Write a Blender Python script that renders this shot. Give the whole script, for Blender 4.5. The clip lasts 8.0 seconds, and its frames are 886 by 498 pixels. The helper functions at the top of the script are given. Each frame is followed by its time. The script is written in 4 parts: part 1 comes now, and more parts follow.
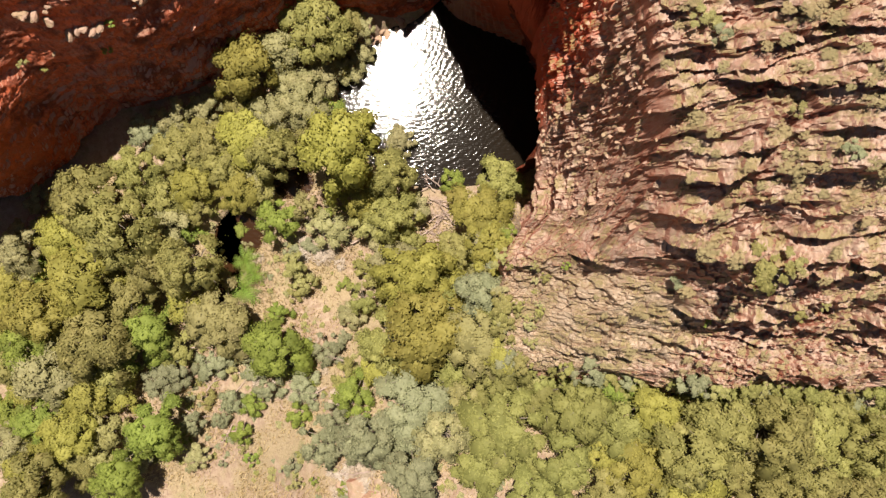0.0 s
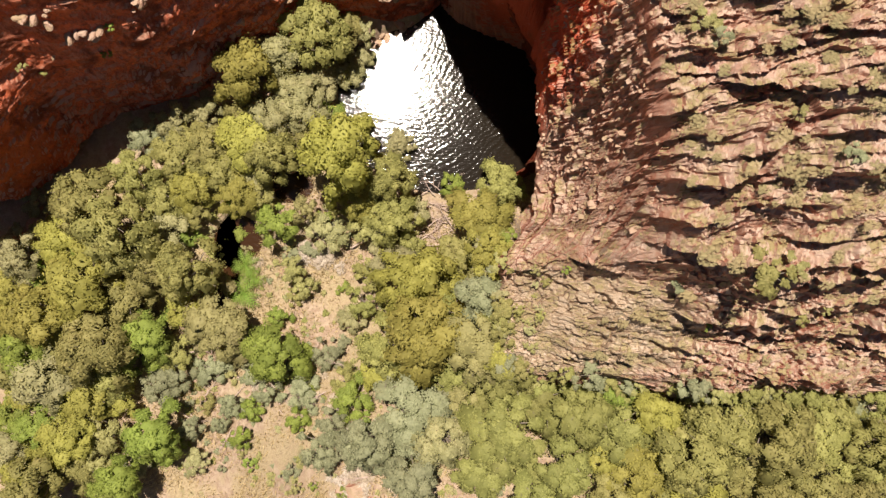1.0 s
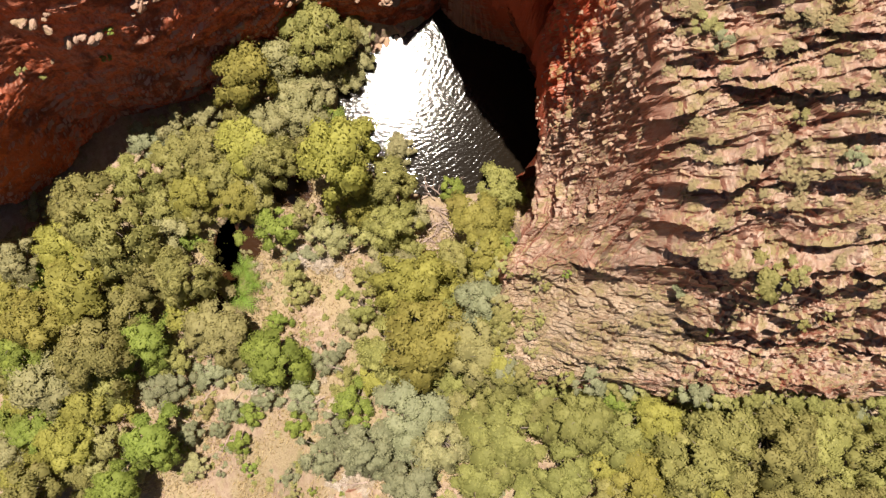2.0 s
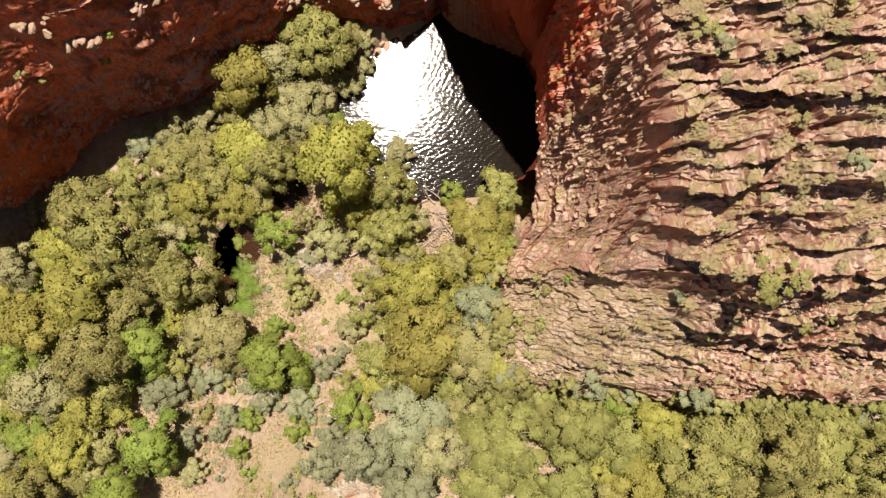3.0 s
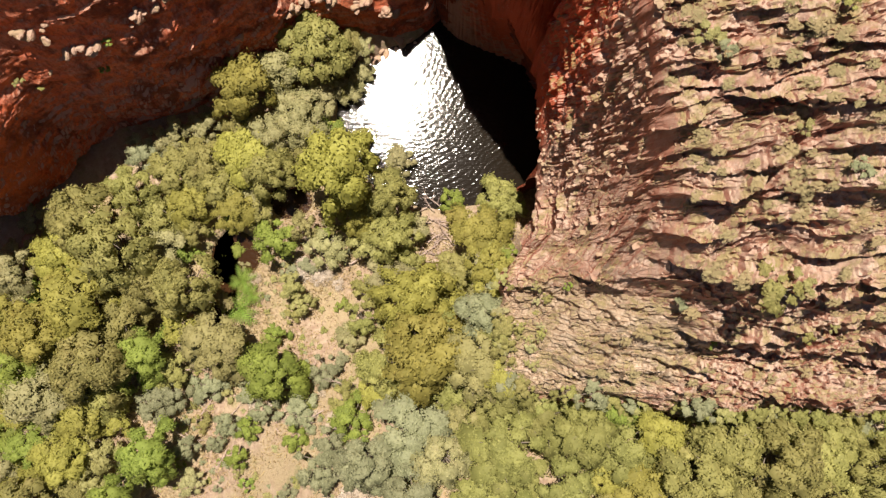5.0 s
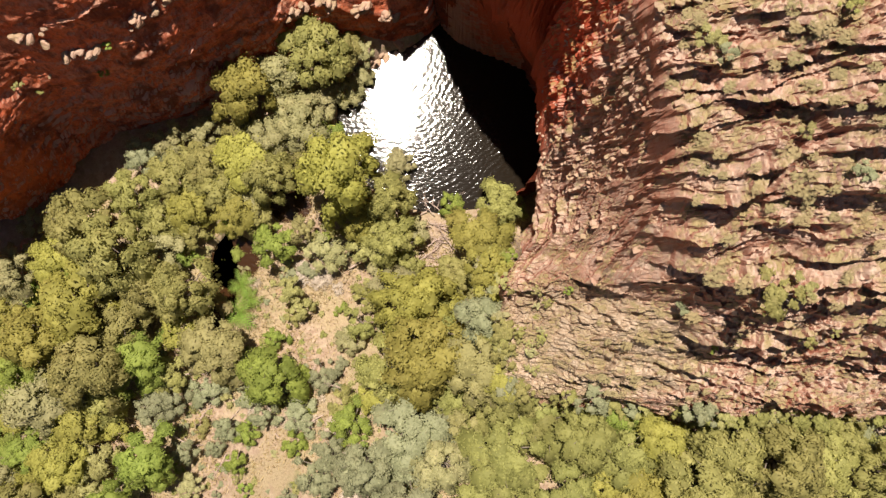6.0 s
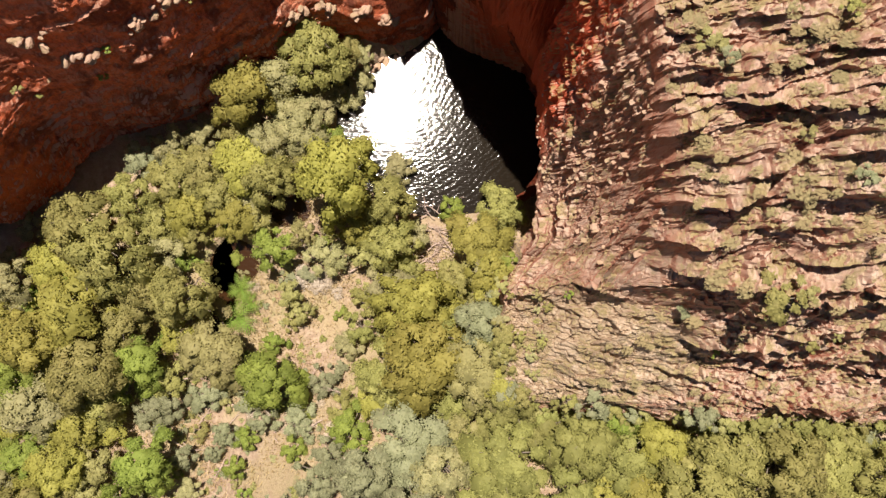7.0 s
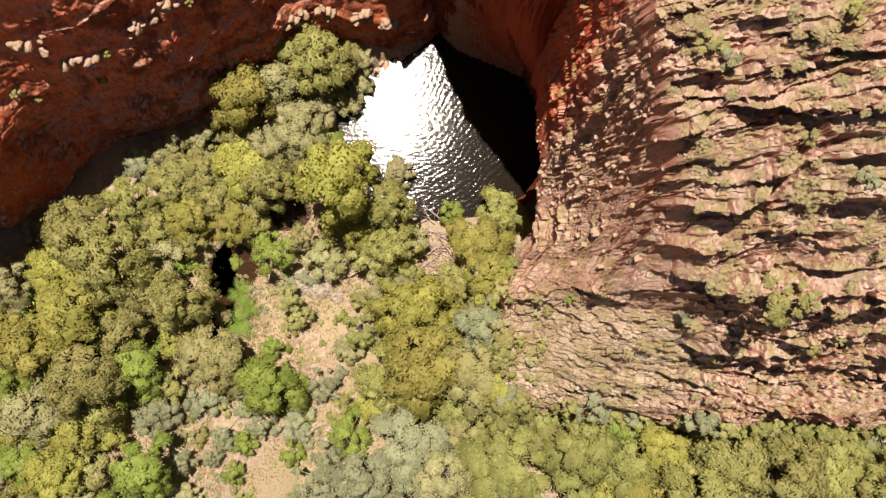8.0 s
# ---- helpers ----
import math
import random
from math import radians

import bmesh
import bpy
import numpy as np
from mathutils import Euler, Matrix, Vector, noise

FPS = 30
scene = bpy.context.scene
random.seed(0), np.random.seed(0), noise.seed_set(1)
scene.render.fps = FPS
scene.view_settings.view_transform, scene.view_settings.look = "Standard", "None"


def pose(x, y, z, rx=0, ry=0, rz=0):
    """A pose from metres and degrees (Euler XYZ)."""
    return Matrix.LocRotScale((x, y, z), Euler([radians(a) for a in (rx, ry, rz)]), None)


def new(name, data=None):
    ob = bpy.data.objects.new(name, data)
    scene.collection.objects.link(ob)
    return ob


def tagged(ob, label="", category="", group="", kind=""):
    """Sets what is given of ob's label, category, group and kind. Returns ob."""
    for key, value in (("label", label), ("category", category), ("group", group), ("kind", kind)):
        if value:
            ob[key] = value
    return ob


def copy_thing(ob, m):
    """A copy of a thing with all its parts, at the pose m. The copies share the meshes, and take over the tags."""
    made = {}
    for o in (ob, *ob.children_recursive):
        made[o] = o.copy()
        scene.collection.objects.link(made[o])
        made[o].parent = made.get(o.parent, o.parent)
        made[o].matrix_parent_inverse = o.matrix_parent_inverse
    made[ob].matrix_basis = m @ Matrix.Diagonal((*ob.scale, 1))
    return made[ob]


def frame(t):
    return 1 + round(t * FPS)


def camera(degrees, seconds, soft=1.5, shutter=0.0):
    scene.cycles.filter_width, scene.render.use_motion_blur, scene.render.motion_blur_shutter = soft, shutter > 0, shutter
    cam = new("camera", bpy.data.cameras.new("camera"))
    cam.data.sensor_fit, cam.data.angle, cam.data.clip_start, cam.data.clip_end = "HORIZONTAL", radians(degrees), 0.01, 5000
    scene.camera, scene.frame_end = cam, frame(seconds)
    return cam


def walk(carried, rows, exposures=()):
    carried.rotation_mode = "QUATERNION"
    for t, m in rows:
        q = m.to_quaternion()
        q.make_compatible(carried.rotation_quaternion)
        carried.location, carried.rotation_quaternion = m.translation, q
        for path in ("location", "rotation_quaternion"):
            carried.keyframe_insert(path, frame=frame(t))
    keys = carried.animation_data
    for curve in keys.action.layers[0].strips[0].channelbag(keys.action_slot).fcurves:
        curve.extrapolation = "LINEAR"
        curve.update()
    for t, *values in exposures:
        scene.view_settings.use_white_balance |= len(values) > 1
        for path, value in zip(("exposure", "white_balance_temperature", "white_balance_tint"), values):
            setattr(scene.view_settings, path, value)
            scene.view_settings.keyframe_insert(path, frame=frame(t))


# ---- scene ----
# camera: a slow descent that looks almost straight down and tilts up a little
cam = camera(66, 8.0, 1.4)
walk(cam, [
    (0.0, pose(0.0240, -0.0065, 64.6001, 0.6375, 0.0577, -0.0001)),
    (1.0, pose(0.0180, -0.0049, 64.4501, 0.9769, 0.0432, 0.0008)),
    (2.0, pose(0.0120, -0.0033, 64.3001, 1.3171, 0.0288, 0.0011)),
    (3.0, pose(0.0060, -0.0016, 64.1500, 1.6581, 0.0144, 0.0008)),
    (4.0, pose(0.0000, 0.0000, 64.0000, 2.0000, -0.0000, 0.0000)),
    (5.0, pose(-0.0060, 0.0016, 63.8500, 2.3427, -0.0143, -0.0014)),
    (6.0, pose(-0.0120, 0.0033, 63.6999, 2.6863, -0.0286, -0.0034)),
    (7.0, pose(-0.0180, 0.0049, 63.5499, 3.0307, -0.0427, -0.0060)),
    (8.0, pose(-0.0240, 0.0065, 63.3999, 3.3759, -0.0568, -0.0091)),
], [(0.0, 0.85, 6700, 15), (4.0, 0.88, 6700, 15), (8.0, 0.89, 6700, 15)])

# ---- light: a high northern sun, clear sky ----
SUN = Vector((-0.07, 0.29, 1.0)).normalized()
sun_lamp = new("sun", bpy.data.lights.new("sun", "SUN"))
sun_lamp.data.energy, sun_lamp.data.angle, sun_lamp.data.color = 5.0, radians(0.53), (1.0, 0.93, 0.8)
sun_lamp.matrix_world = SUN.to_track_quat("Z", "Y").to_matrix().to_4x4()
world = bpy.data.worlds.new("sky")
scene.world = world
world.use_nodes = True
sky = world.node_tree.nodes.new("ShaderNodeTexSky")
sky.sky_type, sky.sun_disc = "NISHITA", False
sky.sun_elevation, sky.sun_rotation = math.asin(SUN.z), math.atan2(SUN.x, SUN.y)
world.node_tree.links.new(sky.outputs[0], world.node_tree.nodes["Background"].inputs[0])
world.node_tree.nodes["Background"].inputs[1].default_value = 0.023


# ---- node helpers ----
class Mat:
    """A small wrapper round one procedural material."""

    def __init__(self, name, world_space=False):
        self.m = bpy.data.materials.new(name)
        self.m.use_nodes = True
        self.t = self.m.node_tree
        self.bsdf = self.t.nodes["Principled BSDF"]
        self.coord = self.n("ShaderNodeNewGeometry").outputs["Position"] if world_space else self.n("ShaderNodeTexCoord").outputs["Object"]

    def n(self, kind, **values):
        node = self.t.nodes.new(kind)
        for key, v in values.items():
            setattr(node, key, v)
        return node

    def link(self, a, b):
        self.t.links.new(a, b)

    def noise(self, scale, detail=5.0, rough=0.6, coord=None, stretch=None, distort=0.0):
        node = self.n("ShaderNodeTexNoise")
        node.inputs["Scale"].default_value = scale
        node.inputs["Detail"].default_value = detail
        node.inputs["Roughness"].default_value = rough
        node.inputs["Distortion"].default_value = distort
        src = coord or self.coord
        if stretch:
            mp = self.n("ShaderNodeMapping")
            mp.inputs["Scale"].default_value = stretch
            self.link(src, mp.inputs[0])
            src = mp.outputs[0]
        self.link(src, node.inputs["Vector"])
        return node.outputs["Fac"]

    def ramp(self, fac, stops):
        node = self.n("ShaderNodeValToRGB")
        el = node.color_ramp.elements
        while len(el) < len(stops):
            el.new(0.5)
        for e, (pos, col) in zip(el, stops):
            e.position = pos
            e.color = (*col, 1) if len(col) == 3 else col
        self.link(fac, node.inputs[0])
        return node.outputs[0]

    def mix(self, fac, a, b, mode="MIX"):
        node = self.n("ShaderNodeMix", data_type="RGBA", blend_type=mode)
        for sock, v in ((node.inputs[0], fac), (node.inputs[6], a), (node.inputs[7], b)):
            if isinstance(v, (int, float)):
                sock.default_value = v
            elif isinstance(v, tuple):
                sock.default_value = (*v, 1)
            else:
                self.link(v, sock)
        return node.outputs[2]

    def math(self, op, a, b=0.0):
        node = self.n("ShaderNodeMath", operation=op)
        for sock, v in zip(node.inputs, (a, b)):
            if isinstance(v, (int, float)):
                sock.default_value = v
            else:
                self.link(v, sock)
        return node.outputs[0]

    def span(self, v, lo, hi):
        node = self.n("ShaderNodeMapRange", interpolation_type="SMOOTHSTEP")
        node.inputs[1].default_value, node.inputs[2].default_value = lo, hi
        self.link(v, node.inputs[0])
        return node.outputs[0]

    def bump(self, height, strength, distance):
        node = self.n("ShaderNodeBump")
        node.inputs["Strength"].default_value, node.inputs["Distance"].default_value = strength, distance
        self.link(height, node.inputs["Height"])
        self.link(node.outputs[0], self.bsdf.inputs["Normal"])

    def done(self, color, rough=0.85, spec=0.25):
        if isinstance(color, tuple):
            self.bsdf.inputs["Base Color"].default_value = (*color, 1)
        else:
            self.link(color, self.bsdf.inputs["Base Color"])
        self.bsdf.inputs["Roughness"].default_value = rough
        self.bsdf.inputs["Specular IOR Level"].default_value = spec
        return self.m


def rock_material(name, weathered, tan, pale, tops, red, dark, red_amount, lichen, growth, patches, zones=()):
    """Bedded quartzite: pale weathered tops, redder steep faces, dark varnish, lichen and thin dry growth on flat
    treads.
    """
    k = Mat(name, True)
    big = k.noise(0.16, 4, 0.6)
    mid = k.noise(0.8, 6, 0.65, stretch=(1, 1, 2.2))
    fine = k.noise(5.0, 6, 0.7, stretch=(1, 1, 2.5))
    grit = k.noise(26.0, 4, 0.7)
    geo = k.n("ShaderNodeNewGeometry")
    sep = k.n("ShaderNodeSeparateXYZ")
    k.link(geo.outputs["True Normal"], sep.inputs[0])
    up = sep.outputs[2]
    base = k.mix(k.span(mid, 0.36, 0.64), tan, weathered)
    vor = k.n("ShaderNodeTexVoronoi")
    mp = k.n("ShaderNodeMapping")
    mp.inputs["Scale"].default_value = (0.9, 1.9, 1.3)
    k.link(k.coord, mp.inputs[0])
    bent = k.n("ShaderNodeVectorMath", operation="ADD")
    nz = k.n("ShaderNodeTexNoise")
    nz.inputs["Scale"].default_value = 0.9
    k.link(k.coord, nz.inputs["Vector"])
    k.link(mp.outputs[0], bent.inputs[0])
    k.link(nz.outputs["Color"], bent.inputs[1])
    k.link(bent.outputs[0], vor.inputs["Vector"])
    vor.inputs["Scale"].default_value = 1.0
    tone = k.n("ShaderNodeSeparateColor")
    k.link(vor.outputs["Color"], tone.inputs[0])
    base = k.mix(k.math("MULTIPLY", tone.outputs[0], 0.6), base, pale)
    base = k.mix(k.math("MULTIPLY", tone.outputs[1], 0.25), base, red)
    base = k.mix(k.math("MULTIPLY", k.span(fine, 0.5, 0.75), 0.6), base, pale)
    face = k.math("SUBTRACT", 1.0, k.span(up, 0.05, 0.5))
    redness = k.math("MULTIPLY", k.math("ADD", k.math("MULTIPLY", face, 0.85), k.math("MULTIPLY", k.span(big, 0.4, 0.65), 0.25)), red_amount)
    base = k.mix(redness, base, red)
    base = k.mix(k.math("MULTIPLY", k.span(k.noise(0.3, 5, 0.65, distort=0.8), 0.5, 0.62), patches), base, dark)
    if patches:
        base = k.mix(k.math("MULTIPLY", k.span(k.noise(2.4, 7, 0.75, stretch=(1.4, 1.4, 0.6), distort=0.6), 0.47, 0.62), 0.75 * patches), base, dark)
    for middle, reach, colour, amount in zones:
        # zone round one place: dusty slab, red rock with painted-in shade, painted-in bounce light
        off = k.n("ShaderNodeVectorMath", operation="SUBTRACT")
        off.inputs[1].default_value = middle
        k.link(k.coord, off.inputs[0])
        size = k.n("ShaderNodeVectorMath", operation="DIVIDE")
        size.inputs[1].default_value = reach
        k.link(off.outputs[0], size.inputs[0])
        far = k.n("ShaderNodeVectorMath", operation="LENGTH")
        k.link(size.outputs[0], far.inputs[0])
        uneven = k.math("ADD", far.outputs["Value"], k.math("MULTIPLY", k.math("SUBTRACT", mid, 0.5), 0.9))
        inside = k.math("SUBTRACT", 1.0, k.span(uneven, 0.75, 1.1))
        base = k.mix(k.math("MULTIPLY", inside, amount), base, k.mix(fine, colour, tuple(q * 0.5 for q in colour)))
    stain = k.math("MULTIPLY", k.span(k.noise(0.5, 7, 0.7, stretch=(1.3, 1.3, 0.35)), 0.52, 0.7), 0.5)
    base = k.mix(stain, base, dark)
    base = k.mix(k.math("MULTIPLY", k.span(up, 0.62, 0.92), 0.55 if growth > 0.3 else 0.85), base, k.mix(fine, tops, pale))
    base = k.mix(k.math("MULTIPLY", k.span(k.noise(2.2, 5, 0.7), 0.6, 0.72), lichen), base, (0.42, 0.41, 0.38))
    green = k.math("MULTIPLY", k.math("MULTIPLY", k.span(up, 0.3, 0.62), k.span(k.noise(0.7, 6, 0.7), 0.43, 0.58)), growth)
    base = k.mix(green, base, k.mix(fine, (0.2, 0.17, 0.06), (0.34, 0.28, 0.13)))
    base = k.mix(k.math("MULTIPLY", k.span(grit, 0.35, 0.7), 0.35), base, k.mix(0.5, base, (0.12, 0.06, 0.04)))
    h = k.math("ADD", k.math("MULTIPLY", fine, 1.0), k.math("MULTIPLY", grit, 0.35))
    k.bump(h, 0.9, 0.12)
    return k.done(base, 0.95, 0.03)


# first zone: red rock at the nose, with its shade painted in
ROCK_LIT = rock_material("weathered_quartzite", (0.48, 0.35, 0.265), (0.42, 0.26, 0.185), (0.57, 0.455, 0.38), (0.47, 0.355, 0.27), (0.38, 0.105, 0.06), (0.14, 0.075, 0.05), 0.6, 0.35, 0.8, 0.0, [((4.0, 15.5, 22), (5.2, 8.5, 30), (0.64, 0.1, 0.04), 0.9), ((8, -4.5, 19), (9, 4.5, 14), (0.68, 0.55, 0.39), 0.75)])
ROCK_LOOSE = rock_material("loose_quartzite", (0.42, 0.29, 0.21), (0.38, 0.22, 0.15), (0.5, 0.38, 0.3), (0.42, 0.3, 0.22), (0.42, 0.14, 0.08), (0.14, 0.075, 0.05), 0.4, 0.35, 0.4, 0.0)
# the zone paints bounced light orange on the low buttress
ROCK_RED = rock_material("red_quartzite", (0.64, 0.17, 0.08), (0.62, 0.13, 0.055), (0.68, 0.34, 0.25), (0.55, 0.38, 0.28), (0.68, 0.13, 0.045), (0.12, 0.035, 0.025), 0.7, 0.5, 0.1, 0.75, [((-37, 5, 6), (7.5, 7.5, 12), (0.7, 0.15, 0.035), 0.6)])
# wall over the pool: the deep shade is put into the rock colour
ROCK_DEEP_SHADE = rock_material("deep_shade_quartzite", (0.16, 0.045, 0.025), (0.13, 0.032, 0.018), (0.2, 0.07, 0.045), (0.2, 0.12, 0.09), (0.26, 0.045, 0.015), (0.03, 0.015, 0.012), 0.9, 0.05, 0.05, 0.6)


def ground_material():
    k = Mat("dry_grass_and_sand")
    a, b, c = k.noise(0.22, 5, 0.6), k.noise(1.6, 6, 0.7), k.noise(9.0, 6, 0.75)
    soil = k.mix(k.span(b, 0.35, 0.65), (0.24, 0.165, 0.118), (0.37, 0.285, 0.21))
    straw = k.mix(k.span(c, 0.35, 0.65), (0.25, 0.19, 0.11), (0.36, 0.29, 0.185))
    base = k.mix(k.span(a, 0.42, 0.58), soil, straw)
    base = k.mix(k.math("MULTIPLY", k.span(k.noise(0.6, 6, 0.7), 0.54, 0.68), 0.6), base, (0.17, 0.17, 0.07))
    base = k.mix(k.math("MULTIPLY", k.span(k.noise(3.5, 6, 0.7), 0.52, 0.7), 0.7), base, (0.16, 0.11, 0.08))
    base = k.mix(k.math("MULTIPLY", k.span(k.noise(1.1, 6, 0.75), 0.5, 0.66), 0.45), base, (0.27, 0.19, 0.13))
    k.bump(k.math("ADD", b, c), 0.6, 0.08)
    return k.done(base, 0.95, 0.1)


GROUND = ground_material()


def water_material(name, deep, rough, wave):
    """Still dark water with rings of ripples."""
    k = Mat(name)
    w = k.n("ShaderNodeTexWave", wave_type="RINGS", rings_direction="Z")
    mp = k.n("ShaderNodeMapping")
    mp.inputs["Location"].default_value = (8.0, -22.5, 0)
    k.link(k.coord, mp.inputs[0])
    k.link(mp.outputs[0], w.inputs["Vector"])
    w.inputs["Scale"].default_value, w.inputs["Distortion"].default_value = 0.62, 9.0
    w.inputs["Detail"].default_value, w.inputs["Detail Scale"].default_value = 3.0, 0.5
    h = k.math("ADD", k.math("MULTIPLY", w.outputs["Fac"], k.math("MULTIPLY", k.span(k.noise(0.35, 2, 0.5), 0.3, 0.65), 0.13)), k.math("ADD", k.math("MULTIPLY", k.noise(3.0, 2, 0.5, stretch=(0.6, 1.2, 1)), 0.62), k.math("MULTIPLY", k.noise(6.5, 2, 0.5, stretch=(0.6, 1.3, 1)), 0.26)))
    k.bump(h, 1.0, wave)
    k.bsdf.inputs["IOR"].default_value = 1.33
    return k.done(deep, rough, 0.5)


WATER = water_material("pool_water", (0.012, 0.009, 0.006), 0.07, 0.03)
POND = water_material("brown_water", (0.03, 0.013, 0.005), 0.12, 0.03)


# ---- numeric noise for the rock ----
def hashed(*parts):
    h = np.zeros(np.shape(parts[0]), np.uint32) + np.uint32(374761393)
    for i, q in enumerate(parts):
        v = np.asarray(q).astype(np.int64).astype(np.uint32)
        h = (h ^ (v * np.uint32((668265263, 2246822519, 3266489917, 2654435761)[i % 4]))) * np.uint32(2246822519)
        h ^= h >> np.uint32(15)
    h *= np.uint32(3266489917)
    h ^= h >> np.uint32(13)
    return h.astype(np.float64) / 4294967295.0


def value_noise(x, y, z, seed=0):
    xi, yi, zi = np.floor(x), np.floor(y), np.floor(z)
    fx, fy, fz = x - xi, y - yi, z - zi
    fx, fy, fz = (q * q * (3 - 2 * q) for q in (fx, fy, fz))
    out = 0.0
    for dx in (0, 1):
        for dy in (0, 1):
            for dz in (0, 1):
                wgt = (fx if dx else 1 - fx) * (fy if dy else 1 - fy) * (fz if dz else 1 - fz)
                out = out + wgt * hashed(xi + dx, yi + dy, zi + dz, np.full(np.shape(xi), seed))
    return out * 2 - 1


def fbm(x, y, z, octaves=4, seed=0):
    out, amp, total = 0.0, 1.0, 0.0
    for i in range(octaves):
        out = out + amp * value_noise(x * 2 ** i, y * 2 ** i, z * 2 ** i, seed + i)
        total += amp
        amp *= 0.5
    return out / total


def blocks(x, y, seed):
    """Jittered cells: a random value for each cell, and the distance to its border (0 at the joint)."""
    xi, yi = np.floor(x), np.floor(y)
    d1, d2, val = np.full(x.shape, 9.0), np.full(x.shape, 9.0), np.zeros(x.shape)
    for dx in (-1, 0, 1):
        for dy in (-1, 0, 1):
            cx, cy = xi + dx, yi + dy
            sd = np.full(x.shape, seed)
            d = np.hypot(cx + hashed(cx, cy, sd) - x, cy + hashed(cx, cy, sd + 1) - y)
            v = hashed(cx, cy, sd + 2)
            closer = d < d1
            d2 = np.where(closer, d1, np.minimum(d2, d))
            val = np.where(closer, v, val)
            d1 = np.where(closer, d, d1)
    return val, d2 - d1


def smooth(v, lo=0.0, hi=1.0):
    q = np.clip((v - lo) / (hi - lo), 0, 1)
    return q * q * (3 - 2 * q)


def smin(a, b, k):
    h = np.clip(0.5 + 0.5 * (b - a) / k, 0, 1)
    return b * (1 - h) + a * h - k * h * (1 - h)


def sheet(name, px, py, pz, material, smooth_shade=False):
    """A grid of points as one mesh object."""
    rows, cols = px.shape
    me = bpy.data.meshes.new(name)
    co = np.stack([px, py, pz], -1).reshape(-1, 3)
    idx = np.arange(rows * cols).reshape(rows, cols)
    q = np.stack([idx[:-1, :-1], idx[:-1, 1:], idx[1:, 1:], idx[1:, :-1]], -1).reshape(-1, 4)
    me.vertices.add(len(co))
    me.vertices.foreach_set("co", co.ravel())
    me.loops.add(q.size)
    me.loops.foreach_set("vertex_index", q.ravel().astype(np.int32))
    me.polygons.add(len(q))
    me.polygons.foreach_set("loop_start", np.arange(0, q.size, 4, dtype=np.int32))
    me.polygons.foreach_set("use_smooth", np.full(len(q), smooth_shade))
    me.update(calc_edges=True)
    me.materials.append(material)
    return new(name, me)


# ---- ground: one sheet to the horizon ----
def ground_height(x, y):
    base = 0.5 + 11.5 * smooth((-y + 0.25 * x + 2) / 18) * smooth((x + 24) / 20)
    base = base + 7 * smooth(x, 1.6, 3.5) * (1 - smooth(x, 6, 8)) * smooth(y, -11, -7) * (1 - smooth(y, 1, 5))
    pool = np.hypot((x - 0.5) / 10.5, (y - 16) / 9.5)
    base = base - 1.8 * (1 - smooth(pool, 0.75, 1.15))
    base = base - 2.2 * smooth(y, 21, 23.5) * smooth(x, -5, -3) * (1 - smooth(y, 40, 50)) * (1 - smooth(x, 10, 14))
    creek = np.hypot((x + 19.3) / 2.6, (y - 2.0) / 2.6)
    creek2 = np.hypot((x + 14.2) / 2.4, (y - 7.2) / 2.0)
    run = np.hypot((x + 20.3 - 0.15 * y) / 1.7, (y + 0.6) / 5.4)
    base = base - 1.0 * (1 - smooth(run, 0.5, 1.1)) - 1.0 * (1 - smooth(creek, 0.5, 1.1)) - 1.0 * (1 - smooth(creek2, 0.5, 1.1))
    shore = smooth(0.84 * (y - 18 + 0.9 * smooth(x, -5.5, -2)) - 0.543 * (x + 9.1), -0.1, 1.6) * (1 - smooth(x, -1.4, -0.2)) * smooth(y, 16.5, 18) * (1 - smooth(y, 26, 30)) * smooth(x, -9.6, -7.8)
    base = base + (2.0 + 2.1 * smooth(x, -5, -3)) * shore
    near = 1 - smooth(np.hypot(x, y), 60, 120)
    return base + near * (0.35 * fbm(x * 0.25, y * 0.25, x * 0, 3, 5) + 0.08 * fbm(x * 1.7, y * 1.7, x * 0, 3, 9))


def stretched(lo, hi, step, far):
    mid = np.arange(lo, hi, step)
    out = np.geomspace(step, far, 26)
    return np.concatenate([lo - out[::-1], mid, mid[-1] + out])


gx, gy = np.meshgrid(stretched(-48, 40, 0.42, 2500), stretched(-30, 26, 0.42, 2500))
tagged(sheet("ground", gx, gy, ground_height(gx, gy), GROUND, True), "pale sandy ground with straw-coloured dry grass", "ground", kind="structure")


# ---- water ----
def water_sheet(name, label, cx, cy, rx, ry, z, mat, seed):
    bm = bmesh.new()
    ring = []
    for i in range(64):
        a = i / 64 * math.tau
        r = 1 + 0.08 * noise.noise((math.cos(a) * 1.5 + seed, math.sin(a) * 1.5, seed))
        ring.append(bm.verts.new((cx + rx * r * math.cos(a), cy + ry * r * math.sin(a), z)))
    bm.faces.new(ring)
    me = bpy.data.meshes.new(name)
    bm.to_mesh(me)
    bm.free()
    me.materials.append(mat)
    return tagged(new(name, me), label, "water", kind="structure")


water_sheet("water", "rippled dark pool glittering in the sun", 0.5, 22, 15, 17.5, 0.0, WATER, 0.0)
water_sheet("water_pond", "small brown pond under the trees", -19.3, 2.0, 2.6, 2.8, 0.1, POND, 3.0)
water_sheet("water_run", "narrow dark creek between the trees", -20.3, -0.6, 1.3, 5.0, 0.1, POND, 7.0)
water_sheet("water_creek", "small still pond between the trees", -14.2, 7.2, 3.0, 2.6, 0.1, POND, 5.0)


